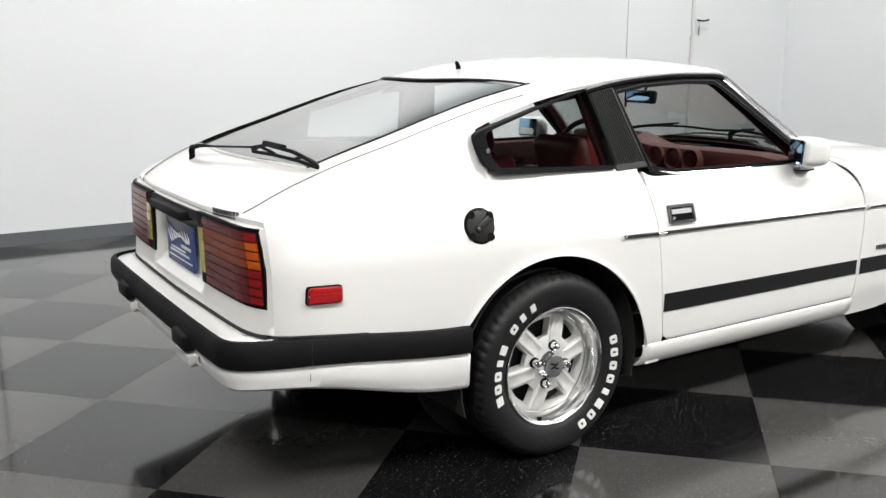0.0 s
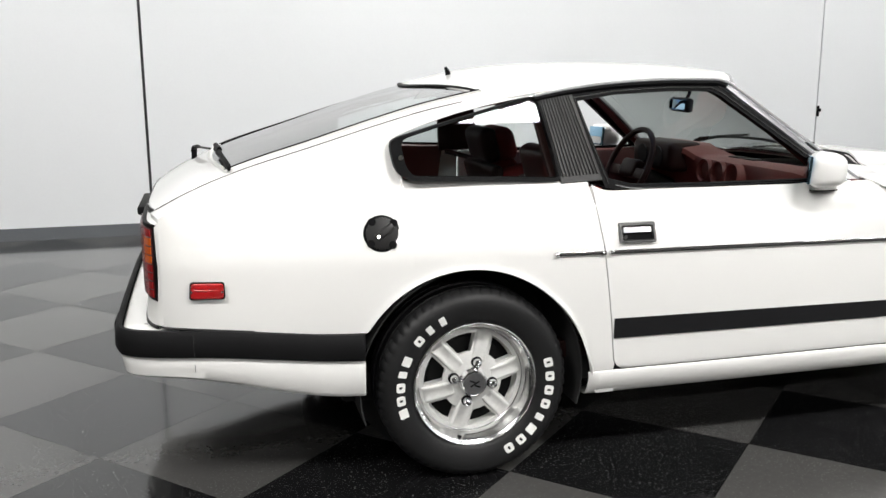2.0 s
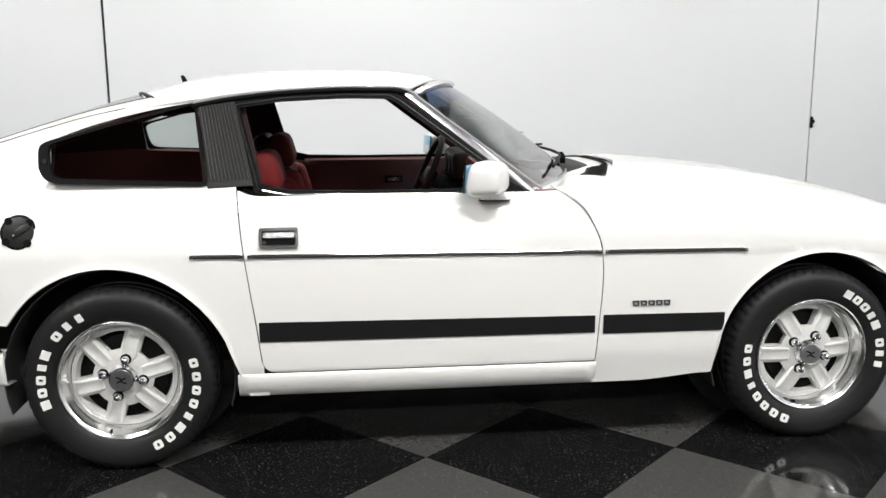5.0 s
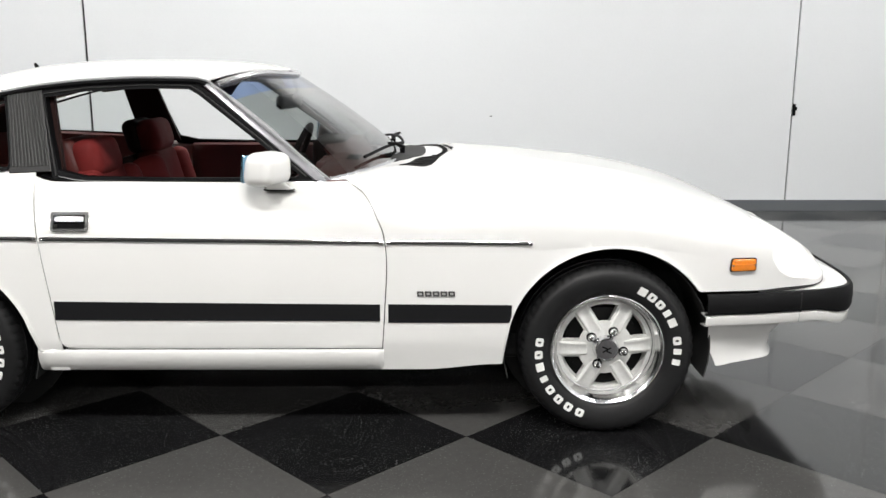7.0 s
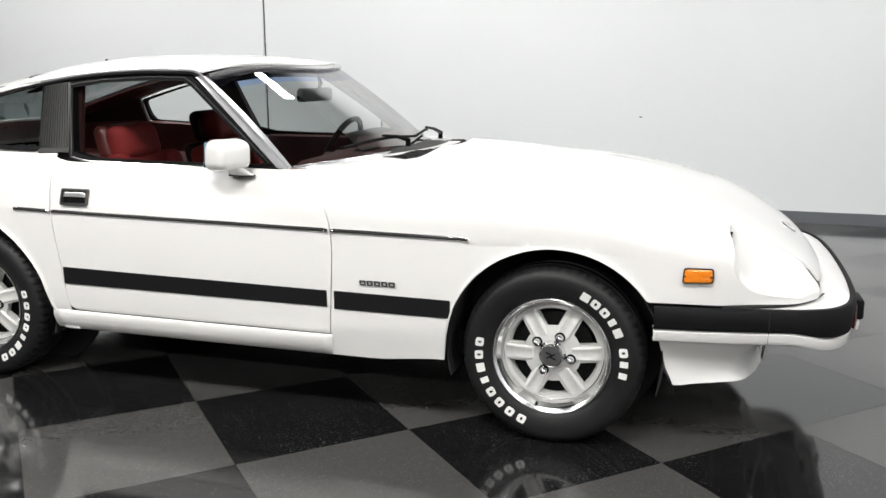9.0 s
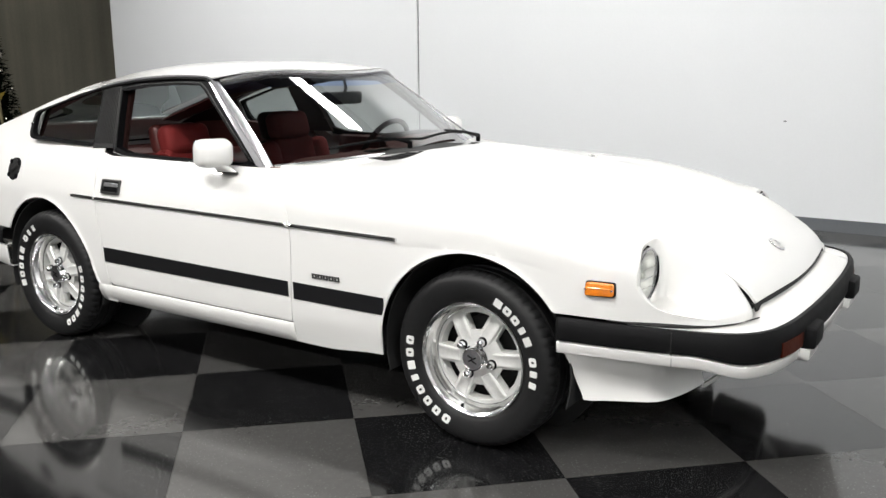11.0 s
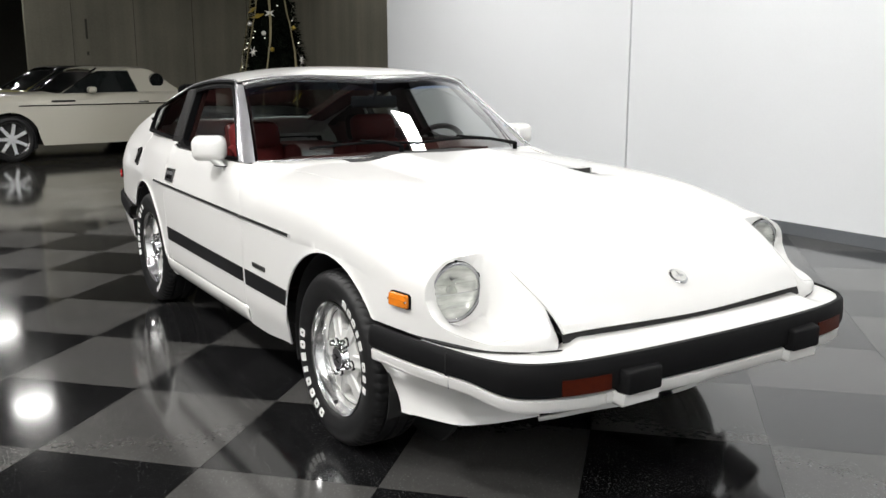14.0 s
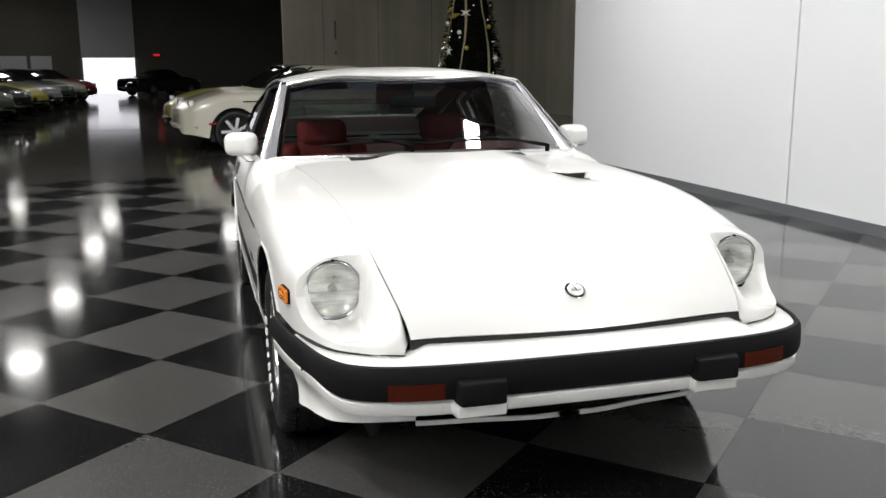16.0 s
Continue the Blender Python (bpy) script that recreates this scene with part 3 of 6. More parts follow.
# bonnet
rows = []
for i in range(150):
    u = i / 149
    row = []
    for k in range(91):
        v = -1 + 2 * k / 90
        bow = 1 - v * v
        x0 = hood_rear(v * 0.655)
        x1 = 3.165 + 0.035 * bow
        x = x0 + (x1 - x0) * u
        y = v * (hood_edge(x) - 0.0006)
        z = top_at(x, y)
        d = (y - 0.272) / 0.17
        mouth = 2.232 - 0.047 * d
        if 0 < d < 1.02 and mouth - 0.012 < x < mouth + 0.2:
            # sunk duct, deepest at its outer end
            z -= 0.03 * d * (1 - max(0.0, x - mouth) / 0.2) * (1 if x > mouth else 0)
        if u > 0.97:
            z -= 0.012 * ((u - 0.97) / 0.03) ** 2
        row.append((x, y, z))
    rows.append(row)
sheet("bonnet", rows, PAINT, coupe, thick=0.008)

# dark structure inside the gaps
rows = []
for x in span(1.56, 3.12, 40):
    yi = half_width(x) - 0.06 if x < 2.78 else hood_edge(x) + 0.012
    rows.append([(x, v * yi, top_at(x, v * yi) - 0.02) for v in span(-1, 1, 31)])
sheet("inner_front", rows, BLACK_IN, coupe, thick=0)
part("floor_pan", box_bm(2.6, 1.34, 0.1, 0.02, at=(0.9, 0, 0.28)), BLACK_IN, coupe)
part("front_subframe", box_bm(0.75, 0.9, 0.12, 0.02, at=(2.5, 0, 0.31)), BLACK_IN, coupe)
part("rear_floor", box_bm(0.55, 1.2, 0.1, 0.02, at=(-0.66, 0, 0.41)), BLACK_IN, coupe)
for cx in (0.0, BASE):
    for s in (-1, 1):
        rows = []
        for a in span(-0.3, math.pi + 0.3, 25):
            rows.append([(cx + 0.362 * math.cos(a), s * y, 0.31 + 0.362 * math.sin(a)) for y in (0.80, 0.5)])
        sheet("wheel_well", rows, BLACK_IN, coupe, away=(cx, 0, 0.3), thick=0.004)
        part("inner_well", cyl_bm(0.36, 0.02, 32, "Y", (cx, s * 0.5, 0.31)), BLACK_IN, coupe)

# roof
rows = []
for i in range(44):
    u = i / 43
    row = []
    for k in range(33):
        v = -1 + 2 * k / 32
        x0 = 0.112 - 0.135 * (1 - v * v)
        x1 = 0.955 + 0.168 * (1 - v * v)
        x = x0 + (x1 - x0) * u
        k = sstep(0.10, 0.30, x)
        yq = half_width(x) - inset(hatch_z(x)) + 0.0005
        yg = (house_y(gutter_z(x)) + 0.004) * k + yq * (1 - k)
        zg, zc = (gutter_z(min(x, 0.95)) + 0.006) * k + (hatch_z(x) + 0.0008) * (1 - k), roof_z(x)
        row.append((x, v * yg, zc - (zc - zg) * abs(v) ** (3.0 - 0.4 * k)))
    rows.append(row)
sheet("roof", rows, PAINT, coupe, thick=0.006)


# hatch: frame panels round the glass
def hatch_pt(x, v):
    ze, ye = hatch_z(x), half_width(x) - inset(hatch_z(x))
    yh = ye * hatch_f(x) - GAP
    zc = ze + crown(x)
    y = v * yh
    return (x, y, zc - (zc - ze) * abs(y / ye) ** 3.0)


GLX0, GLX1, GLV = -0.70, -0.028, 0.90


def glass_foot(v):
    """The lower edge of the rear glass bows towards the tail."""
    return GLX0 - 0.055 * (1 - v * v)


def hatch_x(x, v):
    """Rounds the rear corners of the hatch in plan."""
    return max(x, -0.957 + 0.03 * abs(v) ** 4)


lip = [hatch_pt(hatch_x(-0.957, v), v) for v in span(-1, 1, 33)]
rows = [[(p[0] + 0.006, p[1], p[2] - 0.024) for p in lip], [(p[0] - 0.004, p[1], p[2] - 0.017) for p in lip], [(p[0] - 0.004, p[1], p[2] - 0.005) for p in lip]]
sheet("hatch", rows + [[hatch_pt(hatch_x(-0.952 + (glass_foot(v) + 0.952) * u, v), v) for v in span(-1, 1, 33)] for u in span(0, 1, 20)], PAINT, coupe, thick=0.012, crisp=False)
for s in (-1, 1):
    sheet("hatch_rail", [[hatch_pt(glass_foot(v) + 0.001 + (0.114 - glass_foot(v)) * u, s * v) for v in span(GLV, 1, 5)] for u in span(0, 1, 40)], PAINT, coupe, thick=0.01)
rows = []
for i in range(30):
    u = i / 29
    rows.append([hatch_pt(glass_foot(v * GLV) - 0.006 + (GLX1 + 0.125 * abs(v) ** 2 - glass_foot(v * GLV) + 0.006) * u, v * GLV) for v in span(-1, 1, 21)])
rows = [[(p[0], p[1], p[2] - 0.004) for p in r] for r in rows]
for s in (-1, 1):
    tube("hatch_shut_line", [Vector(hatch_pt(x, s * 1.004)) + Vector((0, 0, 0.0006)) for x in span(-0.925, 0.02, 40)], 0.0017, BLACK_IN, coupe, "", 5)
sheet("rear_glass", rows, GLASS_REAR, coupe, "slanted tinted rear window", thick=0)
tube("rear_glass_seal", [(p[0], p[1], p[2] + 0.002) for p in rows[29]], 0.006, TRIM_BLACK, coupe, seg=6, flat=2.0)
for k in (0, 20):
    tube("rear_glass_moulding", [(r[k][0], r[k][1] * 1.008, r[k][2] + 0.003) for r in rows], 0.0055, ALLOY_PAINT, coupe, "grey metal moulding", 6, 1.2)
    tube("rear_glass_gasket", [(r[k][0], r[k][1] * 0.985, r[k][2] + 0.006) for r in rows], 0.006, TRIM_BLACK, coupe, "", 6)
tube("rear_glass_moulding", [(p[0] + 0.004, p[1], p[2] + 0.004) for p in rows[0]], 0.006, ALLOY_PAINT, coupe, "grey metal moulding", 6, 1.4)

# windscreen


def ws_top(v):
    x = 0.962 + 0.185 * (1 - v * v)
    yg = house_y(1.225) - 0.012
    return Vector((x, v * yg, roof_z(x) - (roof_z(x) - 1.216) * abs(v) ** 2.6 - 0.008))


def ws_bot(v):
    return Vector((1.360 + 0.250 * (1 - v * v), v * 0.70, 0.885 + 0.024 * (1 - v * v)))


def ws(u, v):
    a, b = ws_bot(v), ws_top(v)
    p = a.lerp(b, u)
    p += Vector((0.55, 0, 0.83)) * 0.012 * math.sin(math.pi * u)
    return p


rows = [[ws(u, v) for v in span(-1, 1, 29)] for u in span(0, 0.82, 14)]
sheet("windscreen", rows, GLASS_FRONT, coupe, "clear raked windscreen", thick=0)
sheet("sun_band", [[ws(u, v) for v in span(-1, 1, 29)] for u in span(0.82, 1, 5)], GLASS_TINT, coupe, "blue tinted band on the windscreen", thick=0)
tube("windscreen_top_trim", [ws(1, v) + Vector((0.011, 0, 0.000)) for v in span(-1, 1, 29)], 0.011, BRUSHED, coupe, "chrome strip", 6, 1.2)
tube("windscreen_foot_seal", [ws(0, v) + Vector((0.004, 0, 0.002)) for v in span(-1, 1, 29)], 0.008, BRUSHED, coupe, "thin bright strip at the foot of the glass", 6)
# cowl between glass and bonnet


def cowl_pt(y, t, up=0.0):
    a = ws(0, max(-1.07, min(1.07, y / 0.70)))
    b = Vector((hood_rear(y) - 0.003, y, 0))
    b.z = top_at(b.x, b.y) - 0.001 - 0.014 * (1 - sstep(0.30, 0.45, abs(y)))
    p = a.lerp(b, t)
    return Vector((p.x, y, p.z + 0.006 * math.sin(math.pi * t) + up))


sheet("cowl", [[cowl_pt(y, t) for t in span(0.02, 0.985, 9)] for y in span(-0.705, 0.705, 61)], PAINT, coupe, thick=0.01)
rows = []
for y in span(-0.41, 0.385, 54):
    t1 = 0.90
    depth = 0.085 - 0.062 * sstep(0.26, 0.20, abs(y + 0.01)) if abs(y + 0.01) < 0.26 else 0.085
    full = (cowl_pt(y, 1) - cowl_pt(y, 0)).length
    t0 = max(0.12, t1 - depth / full)
    rows.append([cowl_pt(y, t, 0.0025) for t in span(t0, t1, 7)])
vent = sheet("cowl_vent", rows, TRIM_BLACK, coupe, "black air intake grille", thick=0.004)
for r in rows[2:-2:2]:
    tube("vent_slat", [p + Vector((0, 0, 0.002)) for p in r[1:-1]], 0.0022, LOUVRE, vent, "", 5)


# ---- cabin sides ----
def house(x, z, s, out=0.0):
    return Vector((x, s * (house_y(z) + out), z))


def oval_disc(c, rx, ry, h):
    ring_ = [Vector((rx * math.cos(a), ry * math.sin(a), 0)) for a in span(0, 2 * math.pi, 33)[:-1]]
    vs = [c + p for p in ring_] + [c + p + Vector((0, 0, h)) for p in ring_]
    return vs, [(i, (i + 1) % 32, 32 + (i + 1) % 32, 32 + i) for i in range(32)] + [tuple(range(31, -1, -1)), tuple(range(32, 64))]


def rib_mesh(a, b, w):
    return tube_rows([a, b], w, 6)


for s in (-1, 1):
    n_in = Vector((0, -s * 0.02, 0))
    # door window frame
    outer = [(0.366, 1.186), (0.525, 1.208), (0.74, 1.219), (0.890, 1.217), (0.932, 1.195), (1.325, 0.904), (1.315, 0.894), (1.10, 0.884), (0.80, 0.880), (0.55, 0.878), (0.446, 0.884), (0.406, 1.05)]
    inner = [(0.391, 1.164), (0.525, 1.183), (0.74, 1.193), (0.880, 1.191), (0.912, 1.175), (1.272, 0.910), (1.255, 0.900), (1.10, 0.899), (0.80, 0.899), (0.55, 0.904), (0.459, 0.925), (0.424, 1.04)]
    ring("window_frame", [house(x, z, s, 0.002) for x, z in outer], [house(x, z, s, 0.002) for x, z in inner], n_in * 1.6, TRIM_BLACK, coupe, "black door window frame")
    lip = [house(a[0] * 0.45 + b[0] * 0.55, a[1] * 0.45 + b[1] * 0.55, s, 0.004) for a, b in zip(outer[:6], inner[:6])]
    tube("frame_lip", lip, 0.0028, LOUVRE, coupe, "", 6)
    tube("frame_lip", [house(a[0] * 0.4 + b[0] * 0.6, a[1] * 0.4 + b[1] * 0.6, s, 0.004) for a, b in ((outer[0], inner[0]), (outer[11], inner[11]), (outer[10], inner[10]))], 0.0028, LOUVRE, coupe, "", 6)
    tube("window_sill_trim", [(x, s * (side_y(x, 0.890) + 0.001), z) for x, z in ((0.47, 0.908), (0.52, 0.897), (0.57, 0.893), (0.8, 0.890), (1.1, 0.889), (1.35, 0.889))], 0.0024, CHROME, coupe, "thin chrome strip", 6)
    rows = []
    for x in span(0.408, 1.335, 40):
        z = 0.8895 + 0.02 * max(0.0, 1 - (x - 0.40) / 0.08) ** 2
        rows.append([(x, s * (side_y(x, 0.889) - 0.003), z), (x, s * (house_y(z) + 0.012), z + 0.005), (x, s * (house_y(z) - 0.03), z + 0.006)])
    sheet("belt_seal", rows, TRIM_BLACK, coupe, away=(0.9, 0, 0.4), thick=0.004)
    rail = [(0.245, 1.181), (0.37, 1.203), (0.54, 1.221), (0.74, 1.230), (0.90, 1.228), (0.945, 1.218), (0.985, 1.190), (1.10, 1.102), (1.25, 0.990), (1.376, 0.895)]
    fx = [smooth_line([(i, r[c]) for i, r in enumerate(rail)]) for c in (0, 1)]
    pts = [house(fx[0](t), fx[1](t) + 0.002, s, 0.013) for t in span(0, len(rail) - 1, 46)]
    tube("drip_rail", pts, 0.0046, PILLAR_METAL, coupe, "chrome drip rail", 8, 0.8)
    tube("rail_seal", [p + Vector((-0.004, -s * 0.003, -0.012)) for p in pts if p.x < 0.95], 0.009, TRIM_BLACK, coupe, "", 6)
    # screen pillar
    rows = []
    for u in span(0, 1, 12):
        a = ws(u, s * 1.0)
        z = a.z
        t = (1.205 - z) / (1.205 - 0.888)
        b = house(0.932 + (1.335 - 0.932) * t, z, s, 0.008)
        rows.append([a.lerp(b, k) + Vector((0.010 * math.sin(math.pi * k), s * 0.010 * math.sin(math.pi * k), 0.002)) for k in span(0, 1, 8)])
    sheet("screen_pillar", rows, PILLAR_METAL, coupe, "bright metal screen pillar cover", thick=0.012)
    rows = []
    for u in span(0, 1, 8):
        a = ws(u, s * 0.985) + Vector((-0.03, -s * 0.01, -0.01))
        t = (1.205 - a.z) / (1.205 - 0.888)
        b = house(0.93 + (1.33 - 0.93) * t, a.z, s, -0.02)
        rows.append([a, a.lerp(b, 0.5) + Vector((-0.02, -s * 0.02, 0)), b])
    sheet("inner_pillar", rows, MAROON, coupe, thick=0.008)
    # ribbed pillar behind the door
    q = [(0.258, 1.180), (0.376, 1.190), (0.438, 0.920), (0.295, 0.914)]
    slab("ribbed_pillar", [house(x, z, s, 0.004) for x, z in q], (0, -s * 0.03, 0), LOUVRE, coupe, "black ribbed pillar panel", 0.003)
    for k in range(11):
        f = 0.07 + 0.82 * k / 10
        a = house(q[0][0] + (q[1][0] - q[0][0]) * f, q[0][1] + (q[1][1] - q[0][1]) * f - 0.008, s, 0.0055)
        b = house(q[3][0] + (q[2][0] - q[3][0]) * f, q[3][1] + (q[2][1] - q[3][1]) * f + 0.022, s, 0.0055)
        put_mesh("rib", *rib_mesh(a, b, 0.0030), LOUVRE, coupe)
    # quarter window
    outer = [(-0.236, 1.046), (-0.216, 1.064), (0.0, 1.122), (0.250, 1.186), (0.27, 1.12), (0.302, 0.92), (0.10, 0.928), (-0.19, 0.938), (-0.226, 0.966)]
    inner = [(-0.202, 1.044), (-0.190, 1.060), (0.0, 1.114), (0.249, 1.178), (0.264, 1.11), (0.296, 0.933), (0.10, 0.941), (-0.172, 0.951), (-0.194, 0.980)]

    def q_pt(x, z, out=0.0):
        t = sstep(-0.20, -0.30, x)
        y = house_y(z) * (1 - t) + (half_width(x) - inset(z)) * t
        return Vector((x, s * (y + out), z))

    ring("quarter_frame", rounded([q_pt(x, z, 0.006) for x, z in outer], 0.035), rounded([q_pt(x, z, 0.006) for x, z in inner], 0.022), n_in * 1.2, TRIM_BLACK, coupe, "black quarter window frame")
    pane_rows = []
    for x in span(-0.206, 0.298, 26):
        zb, zt = 0.951 - 0.040 * (x + 0.172) - 0.004, 1.060 + 0.27 * (x + 0.190) + 0.004
        zt = min(zt, 1.180) if x > 0.236 else zt
        pane_rows.append([q_pt(x, z, -0.004) for z in span(zb, zt, 6)])
    pane = sheet("quarter_glass", pane_rows, GLASS, coupe, "fixed quarter window", thick=0)
    pane.visible_shadow = False
    part("window_catch", cyl_bm(0.008, 0.008, 14, "Y", q_pt(-0.207, 1.006, 0.008)), CHROME, coupe)

    # ---- trim on the flanks ----
    def flank(x, z, out=0.0):
        return Vector((x, s * (side_y(x, z) + out), z))

    for x0, x1 in ((0.25, 0.402), (0.428, 1.552), (1.576, 2.05)):
        tube("side_moulding", [flank(x, 0.709 - 0.0095 * (x - 0.25), 0.004) for x in span(x0, x1, 14)], 0.0046, LOUVRE, coupe, "thin black moulding with a chrome edge", 8)
        tube("moulding_edge", [flank(x, 0.7145 - 0.0095 * (x - 0.25), 0.0055) for x in span(x0, x1, 14)], 0.0026, CHROME, coupe, "", 6)
        for xe in (x0, x1):
            part("moulding_end", cyl_bm(0.0072, 0.012, 10, "X", flank(xe, 0.709 - 0.0095 * (xe - 0.25), 0.005)), CHROME, coupe)
    for x0, x1, z0, z1 in ((0.448, 1.545, 0.493, 0.428), (1.573, 1.992, 0.483, 0.418)):
        rows = [[flank(x, z0 - 0.010 * (x - x0) + ((z1 - 0.004 * (x - x0)) - z0 + 0.010 * (x - x0)) * k / 4, 0.0035) for k in range(5)] for x in span(x0, x1, 24)]
        sheet("side_stripe", rows, STRIPE, coupe, "black vinyl side stripe", thick=0.003)
    # badge: plain letter bars
    bx = 1.672
    for k in range(5):
        for (dx0, dx1, dz0, dz1) in ((0, 0.021, 0.013, 0.0175), (0.004, 0.021, 0.0, 0.0045), (0.0, 0.005, 0.0, 0.0175), (0.016, 0.021, 0.003, 0.0175)):
            x = bx + k * 0.0265
            o = [flank(x + dx0, 0.511 + dz0, 0.001), flank(x + dx1, 0.511 + dz0, 0.001), flank(x + dx1 - 0.002, 0.511 + dz1, 0.001), flank(x + dx0 - 0.002, 0.511 + dz1, 0.001)]
            slab("badge_bar", o, (0, s * 0.004, 0), BADGE_DARK, coupe)
    # door handle
    hx0, hx1, hz0, hz1 = 0.458, 0.580, 0.734, 0.795
    o = rounded([flank(hx0, hz0, -0.01), flank(hx1, hz0, -0.01), flank(hx1, hz1, -0.01), flank(hx0, hz1, -0.01)], 0.008, 4)
    i_ = rounded([flank(hx0 + 0.008, hz0 + 0.008, -0.01), flank(hx1 - 0.008, hz0 + 0.008, -0.01), flank(hx1 - 0.008, hz1 - 0.008, -0.01), flank(hx0 + 0.008, hz1 - 0.008, -0.01)], 0.005, 4)
    handle = slab("door_handle", [p + Vector((0, s * 0.0, 0)) for p in o], (0, s * 0.011, 0), TRIM_BLACK, coupe, "recessed black and chrome door handle")
    ring("handle_frame", o, i_, (0, s * 0.020, 0), BADGE_DARK, handle)
    slab("handle_flap", rounded([flank(hx0 + 0.012, hz0 + 0.030, -0.004), flank(hx1 - 0.012, hz0 + 0.030, -0.004), flank(hx1 - 0.012, hz1 - 0.013, -0.004), flank(hx0 + 0.012, hz1 - 0.013, -0.004)], 0.005, 3), (0, s * 0.012, 0), BRUSHED, handle, "", 0.002)
    part("lock", cyl_bm(0.007, 0.012, 14, "Y", flank(hx0 + 0.017, hz0 + 0.018, 0.004)), CHROME, handle)
    part("button", cyl_bm(0.005, 0.012, 14, "Y", flank(hx0 + 0.017, hz0 + 0.045, 0.002)), CHROME, handle)
    # side markers
    for mx0, mx1, mz0, mz1, mat, nm in ((-0.838, -0.738, 0.622, 0.674, RED_LENS, "red rear side marker"), (2.735, 2.829, 0.588, 0.636, AMBER, "amber front side marker")):
        c = [flank(mx0, mz0), flank(mx1, mz0 + 0.002), flank(mx1, mz1), flank(mx0 + 0.004, mz1)]
        c = [Vector((p.x, s * (half_width(p.x) - 0.002), p.z)) for p in c]
        mk = slab("side_marker", rounded(c, 0.010, 4), (0, s * 0.009, 0), TRIM_BLACK, coupe, nm)
        m = sum(c, Vector()) / 4
        ci = [m + Vector(((p.x - m.x) * 0.93, 0, (p.z - m.z) * 0.87)) + Vector((0, p.y - m.y, 0)) for p in c]
        slab("lens", rounded(ci, 0.010, 5), (0, s * 0.019, 0), mat, mk, "", 0.005, True)
        tube("lens_rib", [m + Vector(((mx1 - mx0) * u, s * (0.0193 + half_width(m.x + (mx1 - mx0) * u) - half_width(m.x)), 0.004)) for u in span(-0.36, 0.36, 7)], 0.0016, mat, mk, "", 5)
        for xx in (0.08, 0.92):
            part("screw", cyl_bm(0.0035, 0.004, 10, "Y", (mx0 + (mx1 - mx0) * xx, s * (half_width(mx0 + (mx1 - mx0) * xx) + 0.017), m.z)), CHROME, mk)
    # door mirror
    bm = box_bm(0.112, 0.155, 0.118, 0.036, 4)
    for v in bm.verts:
        f = (v.co.x + 0.056) / 0.112
        v.co.z *= 1 - 0.16 * f
        v.co.y *= 1 - 0.15 * f
        v.co.x += 0.02 * (v.co.z / 0.118) * (1 - f)
    bmesh.ops.transform(bm, matrix=pose(1.186, s * (0.842 if s < 0 else 0.835), 0.942, 0, 0, s * (28 if s < 0 else 11)), verts=bm.verts)
    mirror = part("door_mirror", bm, PAINT, coupe, "white door mirror")
    bm = box_bm(0.010, 0.118, 0.090, 0.004, 2)
    bmesh.ops.transform(bm, matrix=pose(1.134 if s < 0 else 1.136, s * (0.818 if s < 0 else 0.823), 0.942, 0, 4, s * (31 if s < 0 else 11)), verts=bm.verts)
    part("mirror_glass", bm, MIRROR, mirror, "blue tinted mirror glass")
    vs = []
    for k in range(9):
        f = k / 8
        c = Vector((1.200 + 0.012 * f, s * (0.832 - 0.030 * f ** 1.4), 0.905 - 0.036 * f))
        rx, ry = 0.032 + 0.018 * f ** 2, 0.026 - 0.004 * f
        vs += [c + Vector((rx * math.cos(a), ry * math.sin(a), 0)) for a in span(0, 2 * math.pi, 25)[:-1]]
    put_mesh("mirror_foot", vs, grid_faces(9, 24, False, True) + [tuple(range(24)), tuple(range(192, 216))], PAINT, mirror)
    put_mesh("foot_gasket", *oval_disc(Vector((1.212, s * 0.802, 0.866)), 0.052, 0.024, 0.004), TRIM_BLACK, mirror)

# fuel cap on the right flank
cap = part("fuel_cap", cyl_bm(0.056, 0.010, 44, "Y", (0, -0.001, 0), bevel=0.003), TRIM_BLACK, coupe, "round black fuel filler cap")
cap.matrix_local = pose(-0.281, -(half_width(-0.281) - inset(0.790) - 0.005), 0.790, -17, 0, -2)
part("cap_disc", cyl_bm(0.048, 0.006, 36, "Y", (0, -0.006, 0), bevel=0.001), LOUVRE, cap)
for a in (40, 130, 220, 310):
    part("cap_notch", cyl_bm(0.012, 0.005, 16, "Y", (0.046 * math.cos(radians(a)), -0.0085, 0.046 * math.sin(radians(a)))), TRIM_BLACK, cap)
bm = box_bm(0.062, 0.008, 0.022, 0.003, 2)
bmesh.ops.transform(bm, matrix=pose(0.008, -0.010, 0.004, 0, -35, 0), verts=bm.verts)
part("cap_grip", bm, LOUVRE, cap)
part("cap_lock", cyl_bm(0.005, 0.006, 12, "Y", (-0.012, -0.0125, -0.010)), CHROME, cap)


# ---- bumpers ----
def plan_curve(points, n):
    """A smooth half plan from the middle to the side, mirrored: points (x, y)."""
    d = [0.0]
    for a, b in zip(points, points[1:]):
        d.append(d[-1] + math.hypot(b[0] - a[0], b[1] - a[1]))
    fx, fy = smooth_line([(q, p[0]) for q, p in zip(d, points)]), smooth_line([(q, p[1]) for q, p in zip(d, points)])
    half = [(fx(t), fy(t)) for t in span(0, d[-1], n)]
    return [(x, -y) for x, y in half[::-1]] + half[1:]


